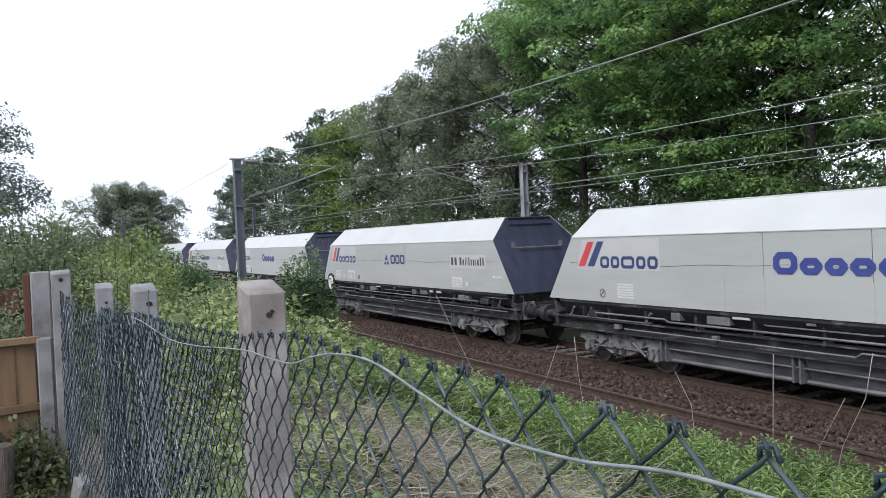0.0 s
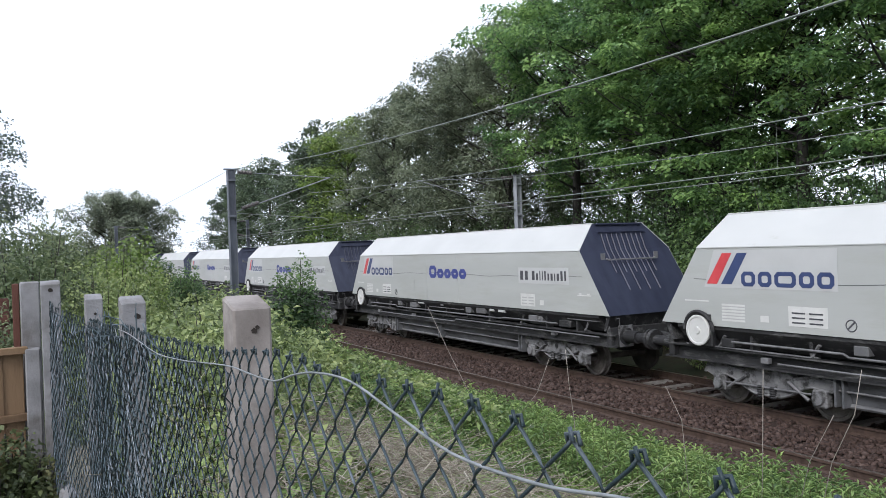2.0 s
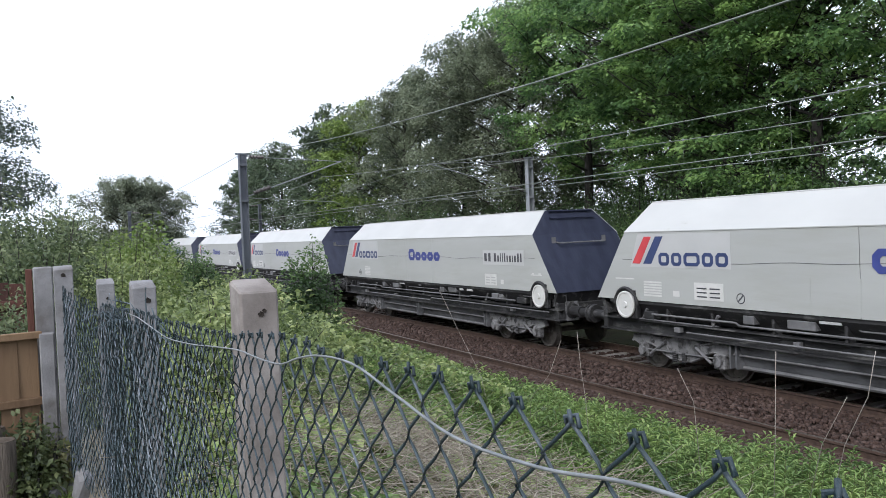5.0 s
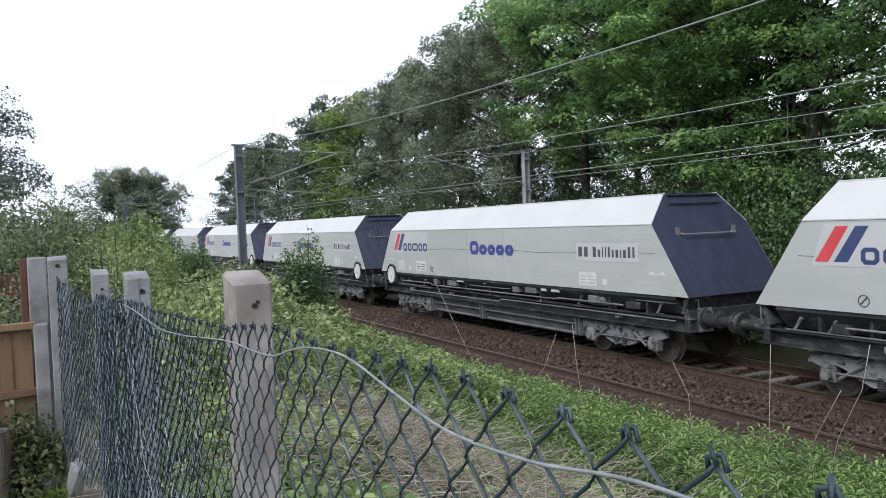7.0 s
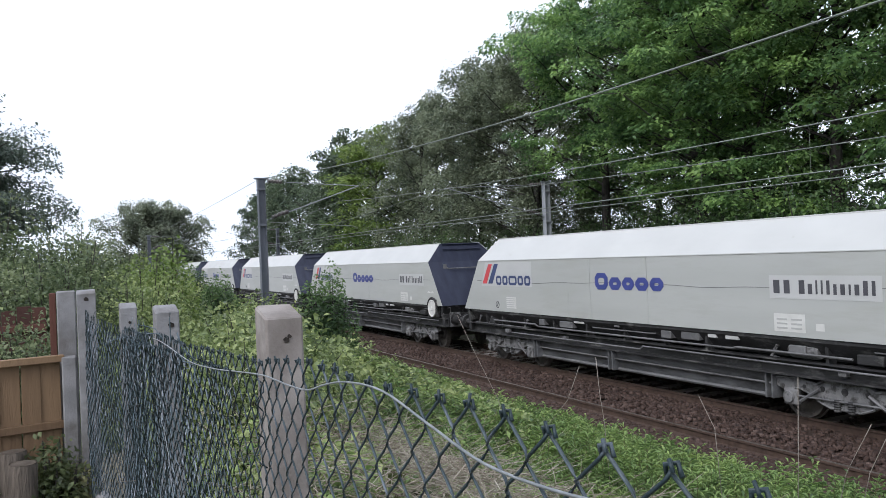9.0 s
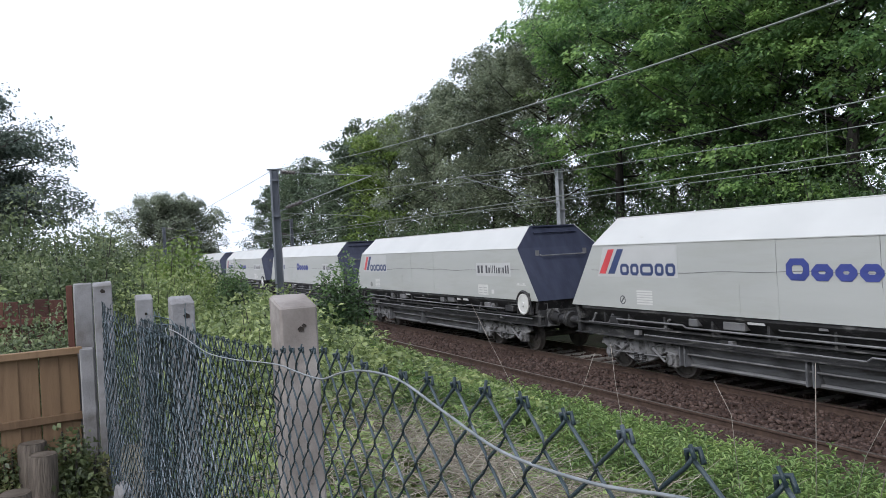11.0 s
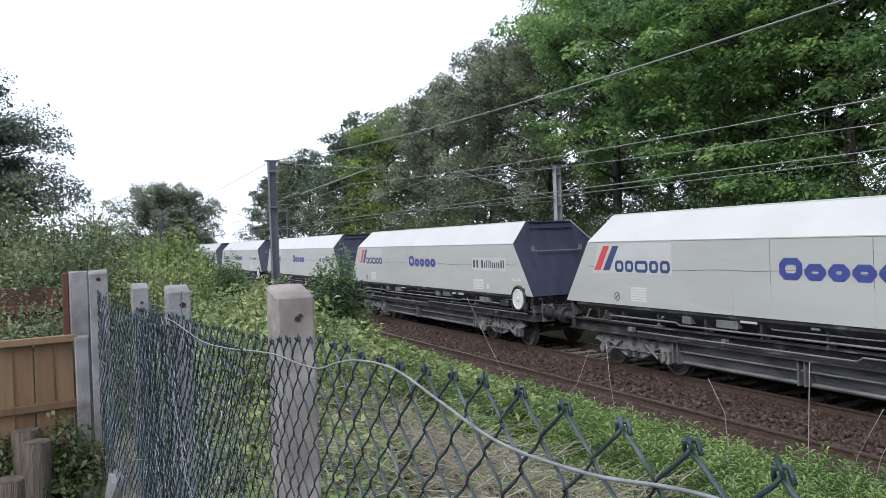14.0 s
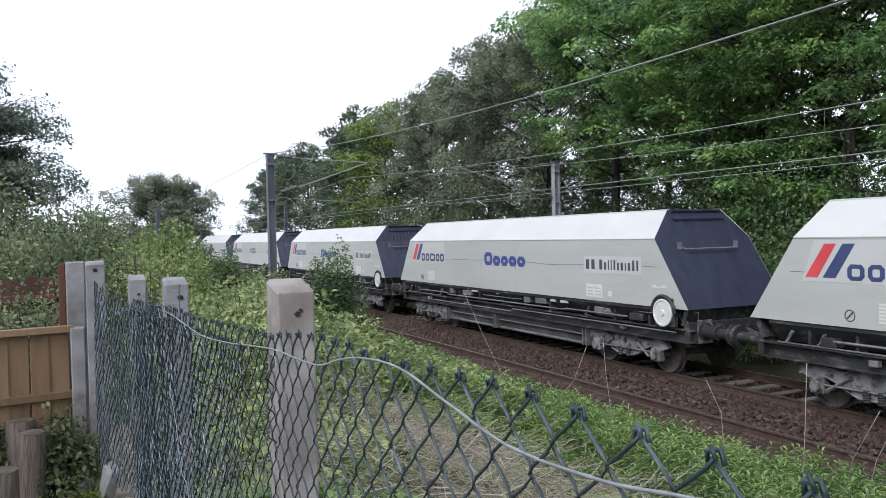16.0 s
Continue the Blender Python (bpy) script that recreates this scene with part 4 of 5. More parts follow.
# ---------------------------------------------------------------- garden fence
def concrete_post(x, y, w, d, top, z0, hole=None, broken=False, label="", material="post"):
    """Square post with chamfered edges, a slightly sloping cap and a bolt hole in its face."""
    bm = bmesh.new()
    hw, hd = w / 2, d / 2
    rows = []
    c = 0.005
    for z, k, fall in ((z0, 0, 0), (z0 + 0.5, 0, 0), (top - 0.3, 0, 0), (top - 0.004, 0, 0.023), (top, 0.004, 0.023)):
        a, b = hw - k, hd - k
        ring = [(-a + c, -b), (a - c, -b), (a, -b + c), (a, b - c), (a - c, b), (-a + c, b), (-a, b - c), (-a, -b + c)]
        rows.append([bm.verts.new((p, q, z - fall * (b - q) / (2 * b) + (0.0016 * math.sin(p * 90 + z) if fall else 0))) for p, q in ring])
    for r0, r1 in zip(rows, rows[1:]):
        for k in range(8):
            bm.faces.new((r0[k], r0[(k + 1) % 8], r1[(k + 1) % 8], r1[k]))
    bm.faces.new(rows[0][::-1])
    bm.faces.new(rows[-1])
    ob = part("concrete_post", bm, material)
    ob.matrix_basis = pose(x, y, 0, 0, 0, random.uniform(-1, 1))
    tagged(ob, label, "post", "fence posts")
    if hole:
        for k, (hx, hz, hr) in enumerate(hole):
            hb = bmesh.new()
            n = 11
            ring = [hb.verts.new((hx + hr * (1 + 0.25 * math.sin(j * 2.7 + k)) * math.cos(6.283 * j / n), -hd - 0.0025, hz + hr * (1 + 0.2 * math.cos(j * 1.9)) * math.sin(6.283 * j / n))) for j in range(n)]
            ring2 = [hb.verts.new((hx + hr * 0.62 * math.cos(6.283 * j / n), -hd - 0.0015, hz + hr * 0.62 * math.sin(6.283 * j / n))) for j in range(n)]
            for j in range(n):
                hb.faces.new((ring[j], ring[(j + 1) % n], ring2[(j + 1) % n], ring2[j]))
            hb.faces.new(ring2)
            part("bolt_hole", hb, "hole", ob, "dark chipped bolt hole")
    return ob


POSTS = [concrete_post(0.4, 1.675, 0.082, 0.095, 3.017, 1.2, [(0.002, 2.945, 0.0062), (0.009, 2.952, 0.0045)], label="weathered square concrete fence post with a chipped hole"),
         concrete_post(0.34, 3.2, 0.087, 0.1, 2.965, 1.2, [(0.012, 2.89, 0.011)], label="grey concrete fence post with a bolt hole behind wire mesh", material="greypost"),
         concrete_post(0.308, 4.66, 0.087, 0.1, 2.925, 1.2, [(0.006, 2.82, 0.008)], label="slim concrete fence post behind wire mesh", material="greypost"),
         concrete_post(0.126, 5.62, 0.114, 0.11, 2.99, 1.2, [(0.0, 2.93, 0.014)], label="pale concrete corner post with a bolt hole", material="greypost")]


def fence_x(y):
    """Line of the mesh: straight by the camera, swinging in to the corner post."""
    return 0.33 - 0.04 * float(smoothstep(1.7, 3.1, y)) - 0.17 * float(smoothstep(4.3, 5.6, y))


def mesh_top(y):
    pts = [(-1.0, 2.965), (0.55, 2.962), (1.2, 2.945), (1.57, 2.912), (1.95, 2.892), (2.5, 2.878), (3.0, 2.866), (3.7, 2.825), (4.7, 2.79), (5.6, 2.86), (7, 2.86)]
    return float(np.interp(y, [p[0] for p in pts], [p[1] for p in pts]))


def chain_link(label, ya, yb, offset, sag, seed, bottom, crumple, wire=("mesh", "mesh3"), belly=-0.0024):
    """Interlocking zigzag wires of a 50 mm diamond mesh, one wire after the other."""
    rng = random.Random(seed)
    net = thing("chain_link_fence", label, "fence")
    half = 0.0355
    n = int((yb - ya) / half)
    for i in range(n):
        y0 = ya + i * half
        top = mesh_top(y0) - sag
        rows = int((top - bottom) / half)
        lean = 0.1 * float(smoothstep(0.3, 0.8, y0)) * (1 - float(smoothstep(3.6, 4.6, y0)))
        slack = 1 + 1.6 * float(smoothstep(1.7, 2.8, y0))
        pts = []
        for j in range(rows + 1):
            right = (i + j) % 2
            z = top - j * half
            y = y0 + (half * 1.04 if right else -half * 0.04) + lean * (top - z)
            wob = crumple * slack * (0.6 * math.sin(y * 4.1 + z * 2.3 + seed) + 0.35 * math.sin(y * 13 - z * 7) + 0.2 * math.sin(y * 37 + z * 23))
            x = fence_x(y) + offset + wob
            dz = crumple * 0.6 * math.sin(y * 9 + z * 3) + rng.gauss(0, 0.0011) * slack
            # the legs curve, and turn about one another where two wires meet
            pts.append((x, y + rng.gauss(0, 0.0009) * slack, z + dz))
            if j < rows:
                s = 1 if not right else -1
                pts.append((x + s * belly, y + s * half * 0.18 + lean * half * 0.22, z - half * 0.25 + dz))
                pts.append((x + s * belly, y + s * half * 0.82 + lean * half * 0.78, z - half * 0.75 + dz))
        bm = bmesh.new()
        r = 0.0018 + 0.0005 * float(smoothstep(1.7, 2.6, y0))
        sides = 5 if y0 < 1.7 else 3
        tube(bm, pts, r, sides)
        bm.faces.ensure_lookup_table()
        for k in range(len(pts) - 1):      # legs of one slant take the second, paler wire colour
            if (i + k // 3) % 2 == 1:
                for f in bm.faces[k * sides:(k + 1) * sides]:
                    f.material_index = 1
        if i % 2 == 0:        # twisted barb at the top
            p = Vector(pts[0])
            tube(bm, [p + Vector((0.002, -0.006, -0.005)), p + Vector((0.004, 0.0, 0.003)), p + Vector((-0.003, 0.005, 0.002)), p + Vector((0, 0.006, -0.006))], 0.0022, 5)
            tube(bm, [p + Vector((-0.003, -0.003, -0.002)), p + Vector((rng.uniform(-0.004, 0.004), 0.002, 0.006 + rng.uniform(0, 0.004)))], 0.0018, 4)
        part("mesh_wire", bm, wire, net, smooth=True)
    return net


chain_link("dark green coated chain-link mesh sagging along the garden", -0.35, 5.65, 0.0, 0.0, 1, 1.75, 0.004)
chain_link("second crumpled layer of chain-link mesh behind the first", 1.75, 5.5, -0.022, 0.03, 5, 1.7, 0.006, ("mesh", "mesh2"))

bm = bmesh.new()
_w = [(0.326, -0.3, 2.95), (0.326, 0.1, 2.943), (0.324, 0.3, 2.938), (0.324, 0.37, 2.933), (0.324, 0.469, 2.918), (0.324, 0.608, 2.912), (0.324, 0.734, 2.928), (0.324, 0.867, 2.946), (0.324, 0.997, 2.941),
      (0.324, 1.1, 2.925), (0.325, 1.201, 2.903), (0.325, 1.3, 2.896), (0.324, 1.391, 2.894), (0.318, 1.49, 2.894), (0.312, 1.7, 2.878), (0.302, 1.88, 2.864), (0.29, 2.15, 2.85), (0.285, 2.36, 2.85), (0.27, 2.7, 2.865), (0.265, 3.0, 2.86)]
_c = []
for i in range(len(_w) - 1):
    p0, p1, p2, p3 = [Vector(_w[min(max(j, 0), len(_w) - 1)]) for j in (i - 1, i, i + 1, i + 2)]
    for s in range(5):
        t = s / 5
        _c.append(0.5 * (2 * p1 + (p2 - p0) * t + (2 * p0 - 5 * p1 + 4 * p2 - p3) * t * t + (3 * p1 - p0 - 3 * p2 + p3) * t ** 3))
tube(bm, _c, 0.0016, 7)
tagged(part("straining_wire", bm, "galv", smooth=True), "loose wavy galvanised straining wire threaded through mesh", "wire")

# tangle of bent mesh ends along the top of the doubled net
_rng = random.Random(77)
tangle = thing("tangled_mesh_ends", "tangle of bent grey wire ends along the mesh top", "wire")
for i in range(46):
    y = 1.85 + 3.5 * _rng.random()
    p = Vector((fence_x(y) - 0.015, y, mesh_top(y) - 0.05 * _rng.random()))
    d = Vector((_rng.gauss(0, 0.3), _rng.gauss(0, 1), _rng.gauss(-0.1, 0.6))).normalized() * 0.022
    pts = [p.copy()]
    for k in range(5):
        d = (d + Vector((_rng.gauss(0, 0.006), _rng.gauss(0, 0.012), _rng.gauss(-0.002, 0.012)))).normalized() * 0.024
        pts.append(pts[-1] + d)
    bm = bmesh.new()
    tube(bm, pts, 0.0018, 4)
    part("wire_end", bm, "mesh2" if i % 3 else "mesh", tangle, smooth=True)

# slack end of wire hanging down the crumpled mesh
bm = bmesh.new()
tube(bm, [(0.262 + 0.004 * math.sin(k * 1.9), 3.05 - 0.06 * k + 0.03 * math.sin(k * 0.8), 2.86 - 0.56 * math.sin(k / 16 * 1.45) + 0.025 * math.sin(k * 2.3)) for k in range(17)], 0.0011, 5)
tagged(part("slack_wire", bm, "galv", smooth=True), "slack grey wire hanging down crumpled mesh", "wire")

# loose twist of tie wire at the near post
bm = bmesh.new()
tube(bm, [(0.335 + 0.012 * math.sin(k * 1.3), 1.6 + 0.02 * math.cos(k * 1.1), 2.87 - k * 0.012) for k in range(16)], 0.0016, 5)
tagged(part("tie_wire", bm, "mesh", smooth=True), "dark tie wire twisted at the concrete post", "wire")


# ---------------------------------------------------------------- corner of the garden
def board_fence():
    f = thing("board_fence", "new orange-brown close-board fence panel", "fence", pose(-0.02, 5.72, 0, 0, 0, 190))
    for i in range(15):
        bm = bmesh.new()
        x = 0.02 + i * 0.118
        d = 0.012 if i % 2 else 0.0
        box(bm, (x, -0.02 + d, 1.35), (x + (0.112 if i % 2 else 0.135), -0.004 + d, 2.53), 0.003)
        part("board", bm, "board", f)
    for z, h, d in ((2.53, 0.045, 0.05), (2.1, 0.05, 0.035), (1.6, 0.05, 0.035)):
        bm = bmesh.new()
        box(bm, (0, 0.0, z), (1.85, d, z + h), 0.004)
        part("rail", bm, "board", f)


board_fence()
bm = bmesh.new()
box(bm, (-0.031, 5.66, 1.2), (0.058, 5.76, 2.56), 0.008)
tagged(part("fence_post", bm, "greypost"), "pale grey concrete slotted post beside the board fence", "post")
bm = bmesh.new()
box(bm, (-0.048, 5.765, 1.2), (0.068, 5.87, 2.985), 0.008)
_p = tagged(part("fence_post", bm, "greypost"), "tall dark grey post edged with reddish boards", "post")
bm = bmesh.new()
box(bm, (-0.092, 5.78, 1.3), (-0.051, 5.86, 2.975), 0.004)
part("edge_board", bm, "oldboard", _p, "red-brown edge board")


def old_fence():
    f = thing("old_board_fence", "dark red-brown weathered board fence behind shrubs", "fence", pose(-0.15, 8.6, 0, 0, 0, 178))
    for i in range(22):
        bm = bmesh.new()
        box(bm, (i * 0.13, -0.01, 1.3), (i * 0.13 + 0.122, 0.01, 2.78 + 0.02 * math.sin(i * 2.2)), 0.003)
        part("board", bm, "oldboard", f)
    for z in (1.7, 2.55):
        bm = bmesh.new()
        box(bm, (0, 0.012, z), (2.86, 0.05, z + 0.07), 0.004)
        part("rail", bm, "oldboard", f)


old_fence()


def log_post(x, y, r, z0, top, tilt):
    ob = thing("log_post", "short weathered round log edging the garden bed", "log", pose(x, y, 0, tilt, tilt * 0.6), group="garden logs")
    bm = bmesh.new()
    n = 16
    prof = [(z0, 1.0), (z0 + 0.15, 1.03), (top - 0.1, 1.0), (top - 0.015, 0.98), (top, 0.9)]
    rows = [[bm.verts.new((r * k * (1 + 0.05 * math.sin(a * 3 + z * 6)) * math.cos(a), r * k * (1 + 0.05 * math.cos(a * 2)) * math.sin(a), z)) for a in [6.2832 * j / n for j in range(n)]] for z, k in prof]
    for r0, r1 in zip(rows, rows[1:]):
        for k in range(n):
            bm.faces.new((r0[k], r0[(k + 1) % n], r1[(k + 1) % n], r1[k]))
    part("log", bm, "log", ob, smooth=True)
    bm = bmesh.new()
    bm.faces.new([bm.verts.new((r * 0.9 * math.cos(6.2832 * j / n), r * 0.9 * math.sin(6.2832 * j / n), top)) for j in range(n)])
    bmesh.ops.solidify(bm, geom=bm.faces[:], thickness=0.01)
    part("cut_end", bm, "logtop", ob)


log_post(-0.285, 5.3, 0.08, 1.3, 2.0, 1.5)
log_post(-0.3, 5.5, 0.085, 1.3, 2.02, -1)
log_post(-0.42, 4.9, 0.085, 1.3, 1.9, 2)
log_post(-0.62, 5.2, 0.085, 1.3, 1.86, -2)


def rock(x, y, z, sx, sy, sz, rot, label):
    bm = bmesh.new()
    bmesh.ops.create_icosphere(bm, subdivisions=2, radius=1)
    for v in bm.verts:
        k = 1 + 0.35 * noise.noise(v.co * 1.7 + Vector((x * 9, y * 7, 0)))
        v.co = Vector((max(-0.75, min(0.75, v.co.x * k)) * sx, max(-0.75, min(0.75, v.co.y * k)) * sy, max(-0.7, min(0.7, v.co.z * k)) * sz))
    ob = part("rock", bm, "greypost")
    ob.matrix_basis = pose(x, y, z, *rot)
    tagged(ob, label, "rock", "stones by the fence")


rock(0.15, 5.1, 1.66, 0.05, 0.1, 0.19, (14, 10, 10), "pale broken concrete slab leaning by the fence")
rock(0.0, 5.3, 1.6, 0.1, 0.08, 0.09, (0, 10, 40), "grey stone on garden soil")
rock(0.13, 4.7, 1.58, 0.04, 0.1, 0.12, (10, 0, 0), "pale stone at the foot of the mesh")
rock(0.12, 5.45, 1.68, 0.035, 0.035, 0.2, (0, 6, 0), "small upright pale concrete stub")
rock(-0.02, 4.75, 1.53, 0.08, 0.08, 0.06, (0, 0, 70), "dull stone on garden soil")

# bare garden soil laid over the earth
_xs, _ys = np.linspace(-6, 0.45, 30), np.linspace(-7, 8.5, 60)
_X, _Y = np.meshgrid(_xs, _ys)
_Z = 1.48 + 0.1 * smoothstep(4.3, 5.4, _Y) * smoothstep(-0.5, 0.0, _X) + 0.03 * np.sin(_X * 5 + 1) * np.cos(_Y * 4) + 0.02 * np.sin(_X * 13 + _Y * 9)
_i = (np.arange(59)[:, None] * 30 + np.arange(29)[None]).ravel()
_T = np.concatenate([np.stack([_i, _i + 1, _i + 31], 1), np.stack([_i, _i + 31, _i + 30], 1)])
tagged(mesh_part("garden_ground", mesh_from("garden_ground", np.stack([_X, _Y, _Z], -1).reshape(-1, 3), _T), "garden", smooth=True), "bare trodden garden soil with moss", "ground", kind="structure")


# ---------------------------------------------------------------- plants
def cloud_leaves(rng, centres, radii, counts, size, up=0.6, aspect=0.62):
    """Leaves in soft clumps: each clump a fuzzy ellipsoid, leaves turned outwards and upwards."""
    P, D, U, L = [], [], [], []
    for c, r, n in zip(centres, radii, counts):
        d = unit(rng.normal(size=(n, 3)))
        q = np.asarray(r) * (0.35 + 0.65 * rng.random((n, 1)) ** 0.5)
        p = np.asarray(c) + d * q
        P.append(p)
        D.append(unit(d * 0.8 + rng.normal(size=(n, 3)) * 0.7 + np.array([0, 0, -0.25])))
        U.append(unit(d * 0.5 + np.array([0, 0, up]) + rng.normal(size=(n, 3)) * 0.4))
        L.append(size * (0.6 + 0.8 * rng.random(n)))
    P, D, U, L = map(np.concatenate, (P, D, U, L))
    return leaf_arrays(P, D, U, L, L * aspect)


def spray_leaves(rng, centres, radii, counts, size, aspect=0.7):
    """Leaves lying in flat drooping sprays, one over another like slates."""
    n = np.asarray(counts)
    c, r = np.repeat(np.asarray(centres), n, axis=0), np.repeat(np.asarray(radii), n, axis=0)
    m = len(c)
    a, q = rng.random(m) * 6.2832, rng.random(m) ** 0.55
    out = np.stack([np.cos(a), np.sin(a), np.zeros(m)], 1)
    P = c + out * r * q[:, None]
    P[:, 2] += r[:, 2] * (rng.normal(0, 0.55, m) - 0.9 * q * q)
    D = unit(out + rng.normal(size=(m, 3)) * np.array([0.7, 0.7, 0.25]) + np.array([0, 0, -0.3]))
    U = unit(np.array([0, 0, 1.0]) + rng.normal(size=(m, 3)) * 0.38)
    L = size * (0.6 + 0.8 * rng.random(m))
    return leaf_arrays(P, D, U, L, L * aspect, 0.2)


def build_tree(name, seed, label, leaf, H, R, base, limbs, leaf_size, per_clump, clump=1.0, trunk_r=0.22, flat=0.3, sprays=7, dome=0.7, rise=0.38, inner=0.42, cone=False):
    """Tapered trunk, forked limbs, and a ragged crown of leaf sprays hung on the twigs."""
    rng = np.random.default_rng(seed)
    t = thing(name, label, "tree")
    bm = bmesh.new()
    lean = rng.normal(0, 0.03, 2)
    tp = [Vector((lean[0] * z + 0.12 * math.sin(z * 0.5 + seed), lean[1] * z + 0.12 * math.cos(z * 0.6 + seed), z)) for z in np.linspace(-0.3, H * 0.86, 9)]
    tube(bm, tp, [trunk_r * (1.15 - 0.95 * i / 8) for i in range(9)], 8)
    part("trunk", bm, "bark", t, smooth=True)
    centres, radii = [], []
    for i in range(limbs):
        f = (i + rng.random()) / limbs
        z = H * (base + (0.93 - base) * f)
        k = min(int(z / (H * 0.86) * 8), 7)
        root = tp[k].lerp(tp[k + 1], 0.5)
        root.z = min(z * 0.9, H * 0.84)
        a = i * 2.4 + rng.normal(0, 0.4)
        prof = math.sin(math.pi * min(1.0, 0.22 + 0.78 * f) ** 1.15) ** dome
        if cone:
            prof = math.sqrt(max(1 - f, 0.0))
        reach = R * max(0.25, prof) * (0.7 + 0.5 * rng.random())
        tip = root + Vector((math.cos(a) * reach, math.sin(a) * reach, reach * rise * (1 + 1.4 * f) + rng.normal(0, 0.3)))
        mid = root.lerp(tip, 0.55) + Vector((0, 0, -0.12 * reach * rng.random()))
        bm = bmesh.new()
        tube(bm, [root, mid, root.lerp(tip, 0.9)], [trunk_r * 0.24, trunk_r * 0.12, 0.012], 5)
        for j in range(sprays):
            g = inner + (1 - inner) * (j + 0.5 * rng.random()) / (sprays - 0.5)
            spread = 0.2 * reach * (1.1 - 0.5 * g)
            p = root.lerp(tip, g) + Vector((rng.normal(0, spread), rng.normal(0, spread), rng.normal(0, 0.42 * clump)))
            tube(bm, [root.lerp(tip, max(g - 0.12, 0)), p], [trunk_r * 0.07, 0.008], 3)
            centres.append(tuple(p))
            c = clump * (0.55 + 0.6 * rng.random())
            radii.append((c, c, c * flat))
        part("limb", bm, "bark", t)
    top = tp[-1]
    for _ in range(7):
        centres.append((top.x + rng.normal(0, 0.45), top.y + rng.normal(0, 0.45), top.z + rng.random() * H * 0.12))
        radii.append((clump * 0.6, clump * 0.6, clump * 0.35))
    counts = [int(per_clump * (0.6 + 0.8 * rng.random())) for _ in centres]
    V, T = spray_leaves(rng, centres, radii, counts, leaf_size)
    mesh_part("crown", mesh_from("crown", V, T), leaf, t)
    return t


def build_bush(name, seed, label, leaf, rx, ry, h, leaf_size, n, lumps=9, category="bush", aspect=0.6):
    """Many stems from one foot and an uneven mass of leaves."""
    rng = np.random.default_rng(seed)
    t = thing(name, label, category)
    centres, radii = [], []
    for i in range(lumps):
        a = i * 2.4 + rng.normal(0, 0.3)
        q = math.sqrt((i + 0.5) / lumps)
        z = h * (1 - 0.5 * q * q) * (0.72 + 0.28 * rng.random())
        c = (rx * q * 0.75 * math.cos(a), ry * q * 0.75 * math.sin(a), z * 0.72)
        centres.append(c)
        radii.append((rx * 0.42, ry * 0.42, z * 0.34))
        centres.append((c[0] * 1.1, c[1] * 1.1, z * 0.32))
        radii.append((rx * 0.42, ry * 0.42, z * 0.36))
        bm = bmesh.new()
        tube(bm, [(c[0] * 0.2, c[1] * 0.2, -0.1), (c[0] * 0.7, c[1] * 0.7, z * 0.45), (c[0] * 1.1, c[1] * 1.1, z * 1.0)], [0.02, 0.014, 0.004], 4)
        part("stem", bm, "bark", t)
    V, T = cloud_leaves(rng, centres, radii, [n // (2 * lumps)] * len(centres), leaf_size, 0.8, aspect)
    mesh_part("leaves", mesh_from("leaves", V, T), leaf, t)
    return t


def put(ob, x, y, rot=0, s=1.0, sz=None, z=None):
    g = float(ground_z(x, y)) if z is None else z
    return Matrix.LocRotScale((x, y, g), Euler((0, 0, radians(rot))), (s, s, sz or s))


def plant(proto, first, x, y, rot=0, s=1.0, sz=None):
    m = put(proto, x, y, rot, s, sz)
    if first:
        proto.matrix_basis = m
        return proto
    return copy_thing(proto, m)


def row(proto, spots):
    for i, sp in enumerate(spots):
        plant(proto, i == 0, *sp)


# the wood beyond the line
syc = build_tree("sycamore_tree", 11, "tall sycamore with bright green broad leaves beyond the railway", "syc", 15.5, 4.8, 0.16, 40, 0.13, 165, 0.72, 0.24, 0.28)
row(syc, [(20.5, 12.0, 0, 1.05), (21.5, 17.0, 80, 1.08), (20.8, 7.0, 200, 1.1), (19.5, 18.3, 290, 0.95)])
syc2 = build_tree("sycamore_tree", 12, "sycamore with broad mid-green leaves and dark trunk", "syc", 14.5, 4.2, 0.34, 36, 0.13, 150, 0.72, 0.22, 0.28)
row(syc2, [(20.2, 20.8, 0, 1.0), (19.8, 15.0, 120, 0.95), (22.5, 23.5, 240, 1.05), (21.0, 27.0, 60, 1.02)])
fine = build_tree("willow_tree", 13, "grey-green small-leaved tree in a railway wood", "fine", 14.0, 4.1, 0.12, 42, 0.125, 160, 0.62, 0.2, 0.6)
row(fine, [(20.3, 32.5, 0, 1.02), (20.6, 38.0, 90, 0.97), (22.8, 35.0, 200, 0.99), (20.5, 44.5, 300, 0.87), (25.5, 25.0, 150, 0.95), (26.5, 31.0, 40, 0.95), (25.5, 11.0, 70, 1.0)])
lime_t = build_tree("ash_tree", 14, "young tree with yellow-green leaves", "lime", 11.5, 3.0, 0.12, 30, 0.17, 75, 0.75, 0.16, 0.35)
row(lime_t, [(19.6, 50.5, 0, 1.05)])
dark_t = build_tree("oak_tree", 15, "dark green dense tree along the line", "dark", 12.5, 3.8, 0.1, 36, 0.22, 64, 0.72, 0.22, 0.6)
row(dark_t, [(20.5, 56.5, 0, 1.0), (21, 64, 100, 0.97), (20.5, 73, 220, 0.95), (21.5, 84, 310, 0.95), (22, 95, 20, 0.85), (24, 50, 50, 1.1)])
far_t = build_tree("park_tree", 16, "large rounded tree far down the line", "pale", 9.8, 3.4, 0.2, 36, 0.2, 90, 0.72, 0.25, 0.7, dome=0.55)
